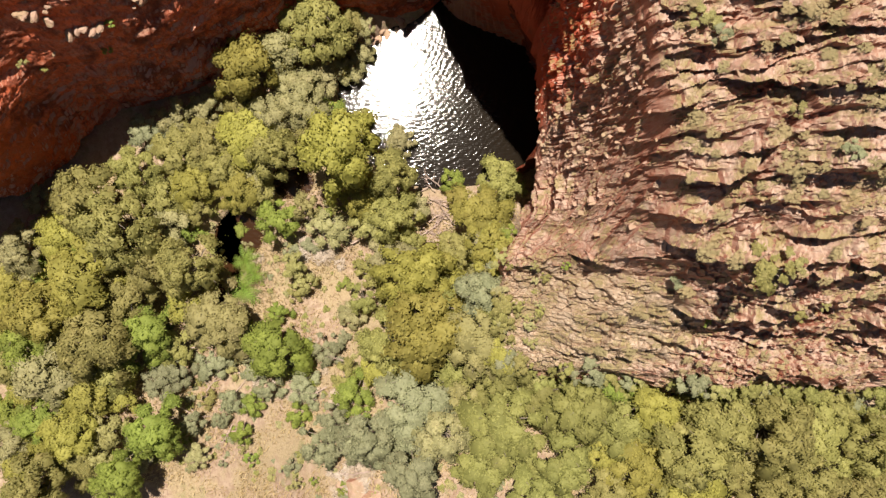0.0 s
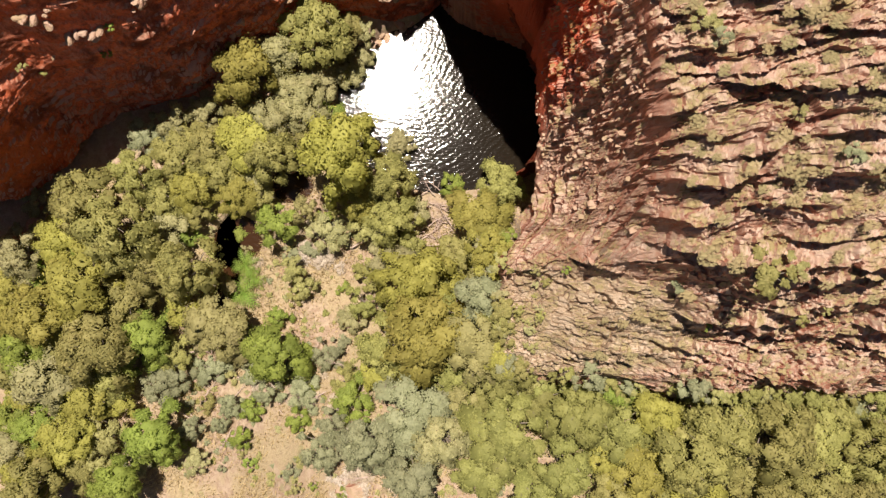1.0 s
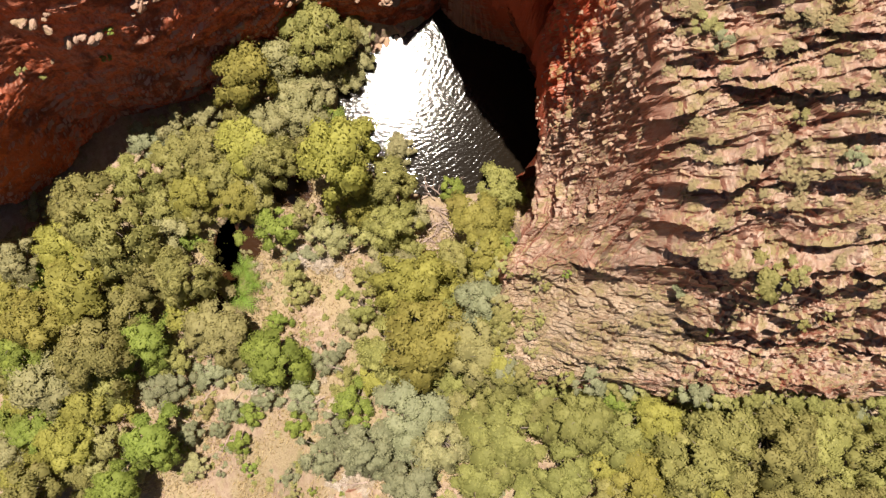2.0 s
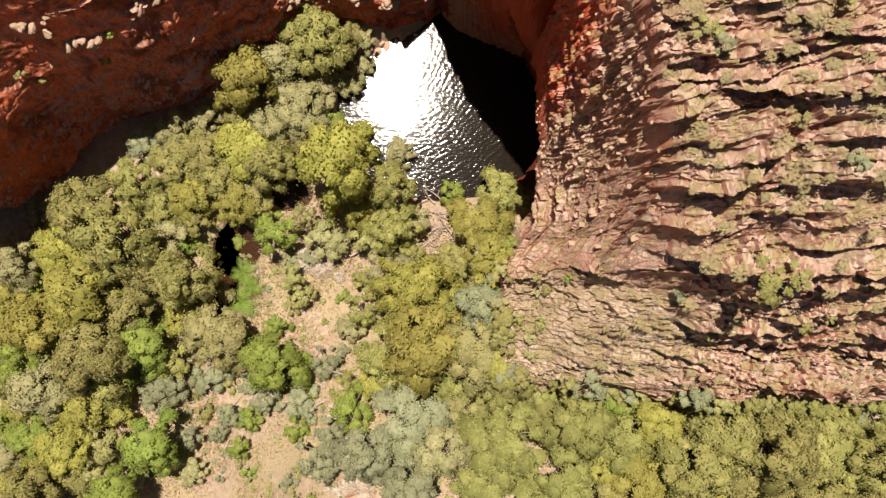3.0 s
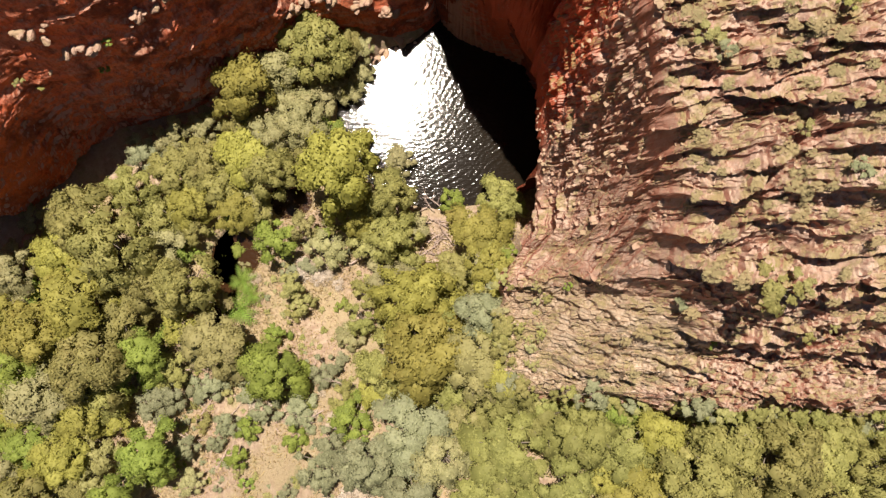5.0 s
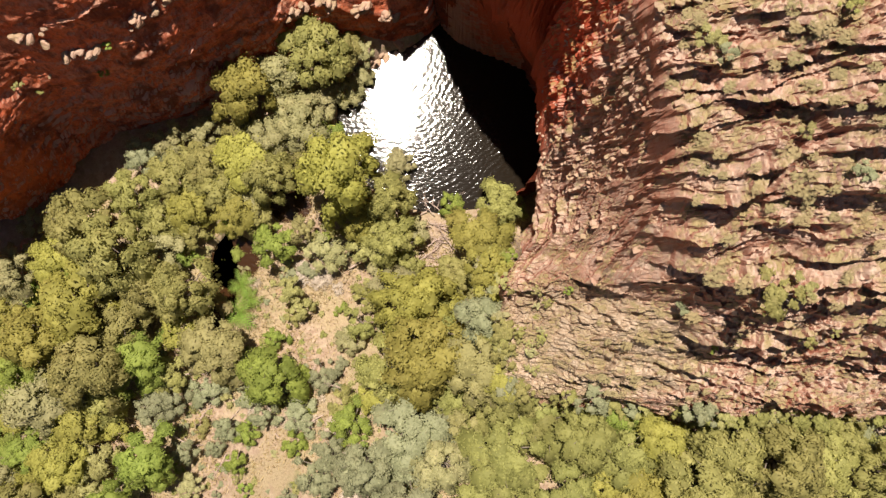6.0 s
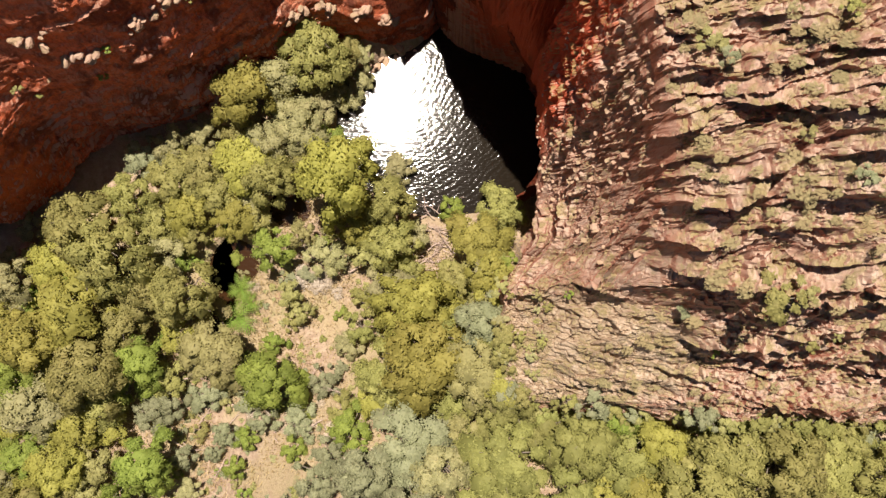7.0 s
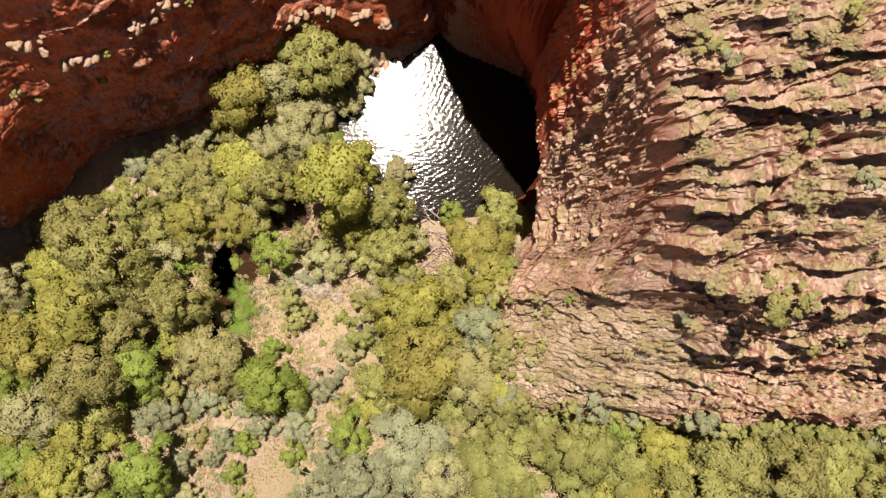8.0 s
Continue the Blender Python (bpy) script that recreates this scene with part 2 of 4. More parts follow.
# ---- bedded rock relief ----
def bedding(x, y, z, u, seed, thick, dip):
    """How far the beds stand out of the mean face: lips with undercuts, fading along their length, cut into blocks by upright joints."""
    s = (z - dip * x + 1.5 * fbm(x * 0.13, y * 0.13, z * 0.13, 4, seed)) / thick
    s = s + 0.45 * value_noise(s * 0.9, s * 0 + 3.7, s * 0, seed + 3)
    k = np.floor(s)
    fr = s - k
    length = 0.7 + 2.6 * hashed(k, np.full(k.shape, seed + 11)) ** 2
    uu = u / length + 7.3 * hashed(k, np.full(k.shape, seed + 12)) + 0.35 * value_noise(u * 1.3, z * 1.3, z * 0, seed + 4)
    c = np.floor(uu)
    fu = uu - c
    b = hashed(k, c, np.full(k.shape, seed + 13))
    weight = (0.25 + 1.15 * hashed(k, np.full(k.shape, seed + 14)) ** 1.6) * (0.35 + 0.9 * smooth(value_noise(u * 0.22, k * 1.7, k * 0, seed + 6), -0.5, 0.5))
    edge = np.minimum(fu, 1 - fu) * length
    joint = 1 - smooth(edge, 0.02, 0.14)
    top = 0.72 + 0.22 * b
    lip = np.where(fr < top, 0.2 + 0.8 * (fr / top) ** 0.8, 1 - smooth(fr, top, 1.0))
    return weight * (lip * (0.4 + 0.9 * b) - 0.3 * joint * (0.3 + 0.7 * b)), b


# ---- east cliff: the sunny buttress ----
def strata(q, u, spacing, seed, jag):
    """One order of bedding: how far a bed moves the face south or north and up or down, in parts of its spacing. Undercut risers, overhanging lips, near-level treads."""
    s = q / spacing + 0.4 * value_noise(q / spacing * 0.9, q * 0 + 3.7, q * 0, seed + 3)
    k = np.floor(s)
    length = (0.8 + 2.6 * hashed(k, np.full(k.shape, seed + 11)) ** 2) * spacing ** 0.5
    uu = u / length + 7.3 * hashed(k, np.full(k.shape, seed + 12)) + 0.35 * fbm(u * 0.8, q * 0.8, q * 0, 2, seed + 4)
    b = hashed(k, np.floor(uu), np.full(k.shape, seed + 13))
    s = s + jag * (b - 0.5) + 0.1 * fbm(u * 1.4 / spacing, q * 1.4 / spacing, q * 0, 3, seed + 7)
    k = np.floor(s)
    fr = s - k
    weight = (0.3 + 0.8 * hashed(k, np.full(k.shape, seed + 14))) * (0.3 + 0.7 * smooth(value_noise(u * 0.3 / spacing ** 0.4, k * 1.7, k * 0, seed + 6), -0.5, 0.3))
    riser = 0.26
    edge = np.abs(uu - np.round(uu)) * length
    joint = (1 - smooth(edge, 0.02, 0.1 * spacing ** 0.5)) * (0.4 + 0.6 * b)
    up = np.where(fr < riser, 0.86 * smooth(fr, 0.02, riser), 0.86 + 0.14 * (fr - riser) / (1 - riser))
    on = np.where(fr < 0.5 * riser, 0.16 * fr / (0.5 * riser), np.where(fr < riser, 0.16 - 0.3 * (fr - 0.5 * riser) / (0.5 * riser), -0.14 + 1.14 * (fr - riser) / (1 - riser)))
    return weight * (on - fr) + 0.12 * weight * joint * (fr > 0.5 * riser) * (fr < 0.6), weight * (up - fr) - 0.03 * joint * weight


def rim_x(y):
    """Where the buttress breaks off over the pool and the trees."""
    return np.interp(y, [-12, -8.5, -4, 0, 2, 4, 6.5, 8.5, 11, 13.5, 16.4, 17.8, 21, 24.4, 28, 33, 60], [5.0, 3.9, 3.9, 4.3, 5.4, 6.2, 6.7, 6.9, 7.0, 7.0, 6.7, 4.9, 2.8, -0.2, -2.0, -2.2, -2.2])


def east_planes(x, y, k):
    """The mean form: a gentle top, a steep middle, a paler slab and a drop to the trees; a near-upright nose over the pool."""
    face = np.interp(y, [-30, -13, -10.5, -7.6, -4.5, -3, -1.5, 0, 1.2, 4, 6, 9, 15, 60], [2, 6.5, 11.5, 18.8, 22.2, 24.6, 27.1, 29.6, 31.3, 34.8, 36.8, 38.2, 40, 44])
    tilt = 0.22 + 0.2 * smooth(y, -4, 2)
    face = face + tilt * (np.minimum(x, 19) - 16.5) - 0.1 * np.maximum(0, x - 19)
    over = x - rim_x(y) - 0.1
    slope = np.interp(y, [-5, -1, 2, 5, 7.5, 9.5, 12, 15], [0.8, 1.2, 2.5, 4.7, 7.2, 10.5, 15.0, 16.0])
    nose = np.interp(y, [-9, -4, 0, 4, 9], [15.2, 16.0, 15.6, 14.0, 14.5]) + slope * over
    return smin(face, nose, k), face


# the strongest ledges: x and y of both ends, height of the lip, width of the shelf behind it
UPPER_LEDGES = [
    (11.3, 4.0, 12.6, 3.7, 1.0, 1.4), (12.5, 3.7, 14.1, 4.5, 1.5, 1.5), (12.9, 4.7, 14.3, 4.7, 1.2, 1.2), (12.0, 7.5, 14.2, 7.3, 1.7, 1.8), (14.0, 6.8, 17.6, 6.7, 1.5, 1.6),
    (12.5, 8.9, 14.5, 8.6, 1.5, 1.6), (15.1, 9.0, 17.2, 8.7, 1.3, 1.5), (13.2, 9.7, 15.1, 9.8, 1.4, 1.5), (9.0, 10.8, 9.9, 10.2, 1.3, 1.3), (10.1, 8.6, 11.4, 8.8, 1.2, 1.4),
    (9.7, 6.6, 10.6, 6.6, 1.4, 1.1), (16.1, 5.0, 18.4, 5.2, 0.9, 1.2), (15.9, 3.7, 18.6, 3.8, 0.8, 1.0), (13.8, 2.5, 15.9, 2.8, 0.7, 0.9), (11.6, 10.4, 13.1, 10.4, 1.0, 1.2),
]
LOWER_LEDGES = [
    (11.3, 0.8, 13.4, 0.3, 1.9, 1.8), (13.2, 0.3, 15.4, 0.1, 2.2, 1.9), (8.0, 0.1, 10.4, -0.7, 1.3, 1.3), (14.1, -3.2, 17.8, -3.3, 2.3, 1.7), (17.8, -3.3, 21.9, -3.1, 1.8, 1.5),
    (15.3, -0.2, 19.5, -1.4, 1.5, 1.6), (18.2, -0.5, 22.5, -0.8, 1.9, 1.6), (24.2, -4.9, 28.5, -5.6, 1.6, 1.3), (24.2, -3.5, 27.5, -4.3, 1.5, 1.4), (20.9, -7.5, 28.0, -9.4, 1.6, 1.2),
    (13.4, -5.2, 18.2, -6.4, 0.9, 1.0), (8.0, -6.4, 12.9, -7.1, 0.9, 1.0), (14.6, -7.3, 19.1, -8.4, 0.8, 0.9), (4.4, -0.7, 6.8, -0.9, 1.1, 1.3), (16.3, 1.0, 20.5, 1.2, 1.2, 1.3),
    (15.0, -1.4, 18.8, -1.9, 1.0, 1.2),
]


def ledge_lips(x, y):
    """Up and north shift of the face at the named ledges: an undercut, then a lip that overhangs it and a shelf that sinks back into the slope."""
    up, north = 0 * x, 0 * x
    for i, (x0, y0, x1, y1, high, back) in enumerate(UPPER_LEDGES + LOWER_LEDGES):
        t = (x - x0) / (x1 - x0)
        chip = hashed(np.floor(x * 1.1 + 0.6 * value_noise(x * 0.7, x * 0, x * 0, 150 + i)), np.full(x.shape, 170 + i))
        line = y0 + (y1 - y0) * t + 0.3 * fbm(x * 0.6, x * 0, x * 0 + i, 4, 130 + i) + 0.3 * (chip - 0.5)
        soft = 0.7 / (x1 - x0)
        ends = smooth(t, -soft, soft) * (1 - smooth(t, 1 - soft, 1 + soft)) * (0.75 + 0.4 * chip)
        d = y - line
        up = up + (0.6 - 0.14 * (y0 < 2)) * high * ends * smooth(d, 0, 0.3) * np.exp(-np.maximum(0, d - 0.3) / back)
        bite = smooth(d, -0.35, 0.08) * (1 - smooth(d, 0.1, 0.24))
        lip = smooth(d, 0.14, 0.3) * np.exp(-np.maximum(0, d - 0.3) / 0.5)
        north = north + high * ends * (0.2 * bite - 0.3 * lip)
    return up, north


def east_cliff():
    xs = np.concatenate([np.arange(-4, 3.4, 0.2), np.arange(3.4, 6.4, 0.07), np.arange(6.4, 9.3, 0.014), np.arange(9.3, 10.6, 0.045), np.arange(10.6, 24, 0.067), np.arange(24, 30.5, 0.09), np.geomspace(30.6, 240, 40)])
    ys = np.concatenate([-np.geomspace(160, 11.6, 20), np.arange(-11.5, 14.0, 0.053), np.arange(14.0, 20, 0.075), np.arange(20, 25, 0.16), np.arange(25, 36, 0.5), np.geomspace(36.2, 260, 24)])
    x, y = np.meshgrid(xs, ys)
    h, face = east_planes(x, y, 2.0)
    h = np.minimum(h, 52 + 0.02 * x)
    smooth_base = h
    near = 1 - smooth(np.hypot(x - 12, y), 28, 60)
    steep = np.clip(np.gradient(smooth_base, ys, axis=0), 0.35, 2.3)
    nose = smooth(face - h, 0.3, 3.5)
    h = h + near * 0.7 * fbm(x * 0.22, y * 0.3, x * 0, 3, 21)
    # beds run almost east and west, fanning a little
    q = y + (x - 14) * np.interp(y, [-9, -4, 0, 4, 9], [0.16, 0.1, 0.03, -0.03, -0.1]) + 0.9 * fbm(x * 0.2, y * 0.3, x * 0, 3, 31) + 0.16 * fbm(x * 1.0, y * 1.3, x * 0, 3, 36)
    calm = 0.28 + 0.72 * np.maximum(smooth(y + 0.1 * x, -1.0, 1.8), 0.75 * smooth(x, 13, 19))
    amount = near * calm * (1 - 0.8 * nose)
    up, north = ledge_lips(x, y)
    up, north = near * up, near * north
    for spacing, seed, jag, part_of in ((1.7, 20, 0.35, 0.6), (0.68, 40, 0.5, 0.85), (0.27, 70, 0.7, 0.9)):
        dn, du = strata(q, x, spacing, seed, jag)
        gain = amount * part_of
        north = north + gain * spacing * dn
        up = up + gain * spacing * np.maximum(steep, 0.8 if spacing > 1 else 1.25) * du
    # on the nose the beds turn and step down to the west
    turned = near * nose * (1 - smooth(y, 7, 11)) * smooth(y, -1.5, 1.5)
    side = np.clip(np.gradient(smooth_base, xs, axis=1), 0.6, 4.0)
    qn = x - rim_x(y) + 0.5 * fbm(x * 0.3, y * 0.35, x * 0, 3, 33) + 0.12 * fbm(x * 1.4, y * 1.2, x * 0, 3, 37)
    west = 0 * x
    for spacing, seed, jag, part_of in ((0.9, 220, 0.4, 0.8), (0.36, 240, 0.6, 0.9)):
        dn, du = strata(qn, y, spacing, seed, jag)
        west = west + turned * part_of * spacing * dn
        up = up + turned * part_of * spacing * side * du
    wx, wy = x + 0.35 * fbm(x * 0.7, y * 0.7, x * 0, 3, 58), y + 0.35 * fbm(x * 0.7, y * 0.7, x * 0 + 5, 3, 59)
    v1, e1 = blocks(wx / 1.3, (wy + 0.1 * wx) / 0.55, 81)
    v2, e2 = blocks(wx / 0.42, (wy + 0.1 * wx) / 0.22, 85)
    rubble = (0.5 + 0.5 * smooth(fbm(x * 0.2, y * 0.2, x * 0 + 9, 3, 62), -0.25, 0.35)) * (1 - 0.7 * nose * smooth(y, -1, 2)) * (1 + 0.7 * (1 - smooth(y + 0.1 * x, -1.0, 1.8)))
    up = up + near * rubble * (0.5 * (v1 - 0.5) - 0.1 * (1 - smooth(e1, 0.0, 0.1)) + 0.45 * (v2 - 0.5) - 0.08 * (1 - smooth(e2, 0.0, 0.15)))
    up = up + near * (0.12 * fbm(x * 1.1, y * 1.1, x * 0, 5, 50) + 0.07 * fbm(x * 2.6, y * 3.4, x * 0, 4, 56) + 0.05 * fbm(x * 6, y * 6, x * 0, 3, 57))
    h = h + up
    edge = rim_x(y) + 0.35 * fbm(y * 0.6, y * 0, y * 0, 5, 24)
    inlet = 1 - smooth(x - edge, -0.1, 0.05)
    z = np.maximum(h * (1 - inlet) + np.minimum(h, -3.0) * inlet, -4)
    under = smooth(inlet, 0.02, 0.3) * 5.5 * smooth(y, 0, 4) * (1 - smooth(y, 19.5, 23)) * np.exp(-np.maximum(0, edge - x) / 2)
    # the nose: upright flutes below, broken blocks above
    gy_, gx_ = np.gradient(smooth_base, ys, xs)
    n = np.hypot(gx_, gy_) + 1e-6
    ox, oy = -gx_ / n, -gy_ / n
    u = -oy * x + ox * y
    v3, e3 = blocks(u / 0.8 + 0.4 * fbm(u * 0.8, z * 0.3, y * 0, 2, 97), z / np.interp(y, [4, 8], [2.6, 0.9]) + 0.3 * fbm(u * 0.5, z * 0.5, y * 0, 2, 98), 99)
    v4, e4 = blocks(u / 0.33, z / np.interp(y, [4, 8], [0.9, 0.4]), 103)
    sheer = near * nose * smooth(n, 1.2, 3.0) * smooth(x - edge, 0.1, 0.5) * (0.25 + 0.75 * smooth(y, 6, 10))
    out = sheer * (0.7 * fbm(u * 0.5, z * 0.25, x * 0, 4, 91) + 0.55 * (v3 - 0.5) - 0.2 * (1 - smooth(e3, 0, 0.14)) + 0.26 * (v4 - 0.5) - 0.08 * (1 - smooth(e4, 0, 0.2)))
    lean = 0.03 * near * smooth(y, 8.5, 12.5) * nose * np.clip(z - 14, 0, 13)
    px, y = x + under + west + ox * out - lean, y + north + oy * out
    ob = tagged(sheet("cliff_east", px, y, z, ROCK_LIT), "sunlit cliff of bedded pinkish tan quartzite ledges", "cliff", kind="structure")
    return ob, px, y, z


EAST_CLIFF, *EAST = east_cliff()


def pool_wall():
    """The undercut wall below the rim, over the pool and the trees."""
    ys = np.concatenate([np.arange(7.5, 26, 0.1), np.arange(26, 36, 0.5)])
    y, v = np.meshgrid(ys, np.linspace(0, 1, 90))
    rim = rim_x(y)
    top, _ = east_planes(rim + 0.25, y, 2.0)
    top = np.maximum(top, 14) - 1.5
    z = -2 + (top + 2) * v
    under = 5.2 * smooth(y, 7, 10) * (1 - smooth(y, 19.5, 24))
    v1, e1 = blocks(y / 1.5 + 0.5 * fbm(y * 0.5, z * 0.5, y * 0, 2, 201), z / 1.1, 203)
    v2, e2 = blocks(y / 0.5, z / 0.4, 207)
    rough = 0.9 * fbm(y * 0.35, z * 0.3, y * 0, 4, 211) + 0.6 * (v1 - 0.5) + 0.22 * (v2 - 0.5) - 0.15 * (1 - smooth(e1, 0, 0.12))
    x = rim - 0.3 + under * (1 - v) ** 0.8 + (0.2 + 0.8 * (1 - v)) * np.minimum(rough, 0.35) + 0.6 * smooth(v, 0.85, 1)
    tagged(sheet("cliff_pool", x, y, z, ROCK_DEEP_SHADE), "undercut dark red rock wall in deep shade above the pool", "cliff", kind="structure")


pool_wall()


# ---- west cliff: the shaded red wall ----
WEST_FOOT = [(-75, -16), (-52, -6), (-43, 4.5), (-38, 6.2), (-34, 8.2), (-30.2, 12.2), (-22, 16.2), (-15.6, 19.8), (-11.4, 22.4), (-8.4, 22.2), (-4.8, 22.6), (-2.6, 23.2), (-1.0, 23.7), (-0.3, 25.4), (-0.4, 42), (-0.5, 90)]


def west_cliff():
    foot = np.array(WEST_FOOT, float)
    seg = np.concatenate([[0], np.cumsum(np.hypot(*np.diff(foot, axis=0).T))])
    us = np.concatenate([np.arange(4, 30, 1.0), np.arange(30, 86, 0.12), np.arange(86, seg[-1], 1.0)])
    fine_u = np.arange(0, seg[-1], 0.1)
    ker = np.hanning(31) / np.hanning(31).sum()
    fx, fy = (np.interp(us, fine_u, np.convolve(np.pad(np.interp(fine_u, seg, foot[:, i]), 15, "edge"), ker, "valid")) for i in (0, 1))
    vs = np.concatenate([np.linspace(0, 1, 190), 1 + np.linspace(0, 1, 60)[1:] ** 2])
    u, v = np.meshgrid(us, vs)
    bx, by = np.tile(fx, (len(vs), 1)), np.tile(fy, (len(vs), 1))
    ledge = np.interp(bx, [-60, -41, -36, -26, -19, -17, -14, -12, -9.5, -7, -4.5, -2, 0], [12, 12, 13, 13.5, 13, 11, 9.5, 6.8, 6.3, 5.2, 4.4, 5.5, 8.4])
    rim = ledge + 12
    wall = np.minimum(v, 1)
    back = np.maximum(v - 1, 0)
    z = -2 + (rim + 2) * wall + 45 * back + 0.6 * fbm(bx * 0.3, by * 0.3, v * 5, 3, 61)
    tx, ty = np.gradient(fx, us), np.gradient(fy, us)
    ln = np.hypot(tx, ty)
    nx, ny = np.tile(ty / ln, (len(vs), 1)), np.tile(-tx / ln, (len(vs), 1))
    d1, _ = bedding(bx, by, z, u, 80, 2.2, 0.12)
    d2, _ = bedding(bx, by, z, u, 90, 0.8, 0.12)
    bulge = 1.6 * fbm(bx * 0.13, by * 0.13, z * 0.16, 3, 64)
    v0, e0 = blocks(u / 3.2 + z * 0.25 + 0.5 * fbm(u * 0.3, z * 0.3, z * 0, 3, 70), z / 2.6 - u * 0.1, 69)
    v1, e1 = blocks(u / 1.2 + z * 0.3 + 0.5 * fbm(u * 0.7, z * 0.7, z * 0, 2, 71), z / 0.9, 72)
    v2, e2 = blocks(u / 0.4, z / 0.3, 75)
    out = 0.6 * d1 + 0.4 * d2 + 1.3 * (v0 - 0.5) * smooth(e0, 0, 0.25) + 0.8 * (v1 - 0.5) * smooth(e1, 0, 0.25) + 0.25 * (v2 - 0.5) * smooth(e2, 0, 0.3) + bulge + 0.6 * fbm(u * 0.5, z * 0.5, z * 0, 5, 66) 
    tier = smooth(z - ledge, 0.0, 0.5)
    spur = -1.8 * np.exp(-((bx + 31) / 4.0) ** 2)
    out = out * np.interp(bx, [-12, -8], [0.9, 0.4]) * (0.72 - 0.46 * smooth(z - ledge, -10, 4)) - tier * (np.interp(bx, [-33, -29, -14, -12, -4, -2], [0.14, 0.32, 0.32, 0.46, 0.46, 0.3]) * np.maximum(0, z - ledge)) + spur + 0.4 * wall - np.interp(bx, [-40, -34, -28, -14, -10], [0.02, 0.03, 0.1, 0.1, 0.2]) * np.minimum(z, ledge)
    # broken faces, and a low hollow worn in along the foot
    out = out + 0.12 * fbm(u * 1.0 + z * 0.5, z * 1.2, z * 0, 3, 83)
    out = out - 0.6 * (1 - smooth(z, 0.8, 3.0)) * smooth(bx, -48, -42) * (1 - smooth(bx, -16, -11))
    out = np.where(back > 0, out * (1 - smooth(back, 0, 0.9)), out)
    px, py, pz = bx + nx * out - 40 * back, by + ny * out + 110 * back, z
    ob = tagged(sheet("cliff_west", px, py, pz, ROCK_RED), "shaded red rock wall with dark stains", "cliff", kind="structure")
    return ob, px, py, pz


WEST_CLIFF, *WEST = west_cliff()


# ---- plants ----
def leaf_material(name, dark, light, dry):
    k = Mat(name)
    info = k.n("ShaderNodeObjectInfo")
    geo = k.n("ShaderNodeNewGeometry")
    col = k.mix(k.math("ADD", 0.14, k.math("MULTIPLY", geo.outputs["Random Per Island"], 0.98)), dark, light)
    col = k.mix(k.math("MULTIPLY", k.span(k.noise(0.9, 4, 0.6), 0.5, 0.72), 0.6), col, dry)
    col = k.mix(k.math("MULTIPLY", k.span(k.noise(11.0, 3, 0.7), 0.4, 0.68), 0.42), col, dark)
    hsv = k.n("ShaderNodeHueSaturation")
    k.link(k.math("ADD", 0.484, k.math("MULTIPLY", info.outputs["Random"], 0.022)), hsv.inputs["Hue"])
    k.link(k.math("ADD", 1.3, k.math("MULTIPLY", info.outputs["Random"], 0.36)), hsv.inputs["Value"])
    hsv.inputs["Saturation"].default_value = 0.99
    k.link(col, hsv.inputs["Color"])
    col = hsv.outputs[0]
    k.done(col, 0.65, 0.18)
    trans = k.n("ShaderNodeBsdfTranslucent")
    k.link(col, trans.inputs[0])
    mix = k.n("ShaderNodeMixShader")
    mix.inputs[0].default_value = 0.48
    k.link(k.bsdf.outputs[0], mix.inputs[1])
    k.link(trans.outputs[0], mix.inputs[2])
    k.link(mix.outputs[0], k.t.nodes["Material Output"].inputs[0])
    return k.m


LEAVES = {
    "olive": leaf_material("olive_leaves", (0.145, 0.145, 0.044), (0.29, 0.278, 0.098), (0.32, 0.27, 0.12)),
    "grey": leaf_material("grey_green_leaves", (0.17, 0.17, 0.075), (0.33, 0.315, 0.16), (0.36, 0.3, 0.18)),
    "silver": leaf_material("silvery_leaves", (0.135, 0.145, 0.078), (0.26, 0.268, 0.16), (0.27, 0.25, 0.14)),
    "lush": leaf_material("fresh_green_leaves", (0.11, 0.143, 0.03), (0.222, 0.272, 0.058), (0.265, 0.27, 0.078)),
    "gold": leaf_material("yellow_green_leaves", (0.158, 0.154, 0.034), (0.297, 0.284, 0.072), (0.315, 0.275, 0.088)),
    "khaki": leaf_material("khaki_leaves", (0.175, 0.17, 0.064), (0.31, 0.298, 0.122), (0.34, 0.29, 0.16)),
    "pale": leaf_material("pale_green_leaves", (0.135, 0.14, 0.042), (0.245, 0.248, 0.082), (0.27, 0.25, 0.1)),
}


def bark_material():
    k = Mat("grey_bark")
    a = k.noise(6, 6, 0.7, stretch=(1, 1, 0.25))
    k.bump(a, 0.6, 0.02)
    return k.done(k.mix(a, (0.13, 0.10, 0.075), (0.36, 0.31, 0.26)), 0.9, 0.15)


BARK = bark_material()


def limb(bm, a, b, ra, rb, sides=6):
    """A tapered round limb from a to b."""
    a, b = Vector(a), Vector(b)
    turn = (b - a).to_track_quat("Z", "Y").to_matrix()
    rings = []
    for p, r in ((a, ra), (a.lerp(b, 0.5) + Vector((0.06, -0.05, 0)) * (b - a).length, (ra + rb) / 2), (b, rb)):
        rings.append([bm.verts.new(p + turn @ Vector((r * math.cos(i / sides * math.tau), r * math.sin(i / sides * math.tau), 0))) for i in range(sides)])
    for lo, hi in zip(rings, rings[1:]):
        for i in range(sides):
            bm.faces.new((lo[i], lo[(i + 1) % sides], hi[(i + 1) % sides], hi[i]))
    bm.faces.new(rings[-1])


def part(name, bm, material, parent, label=""):
    me = bpy.data.meshes.new(name)
    bm.to_mesh(me)
    bm.free()
    me.materials.append(material)
    ob = new(name, me)
    ob.parent = parent
    return tagged(ob, label)


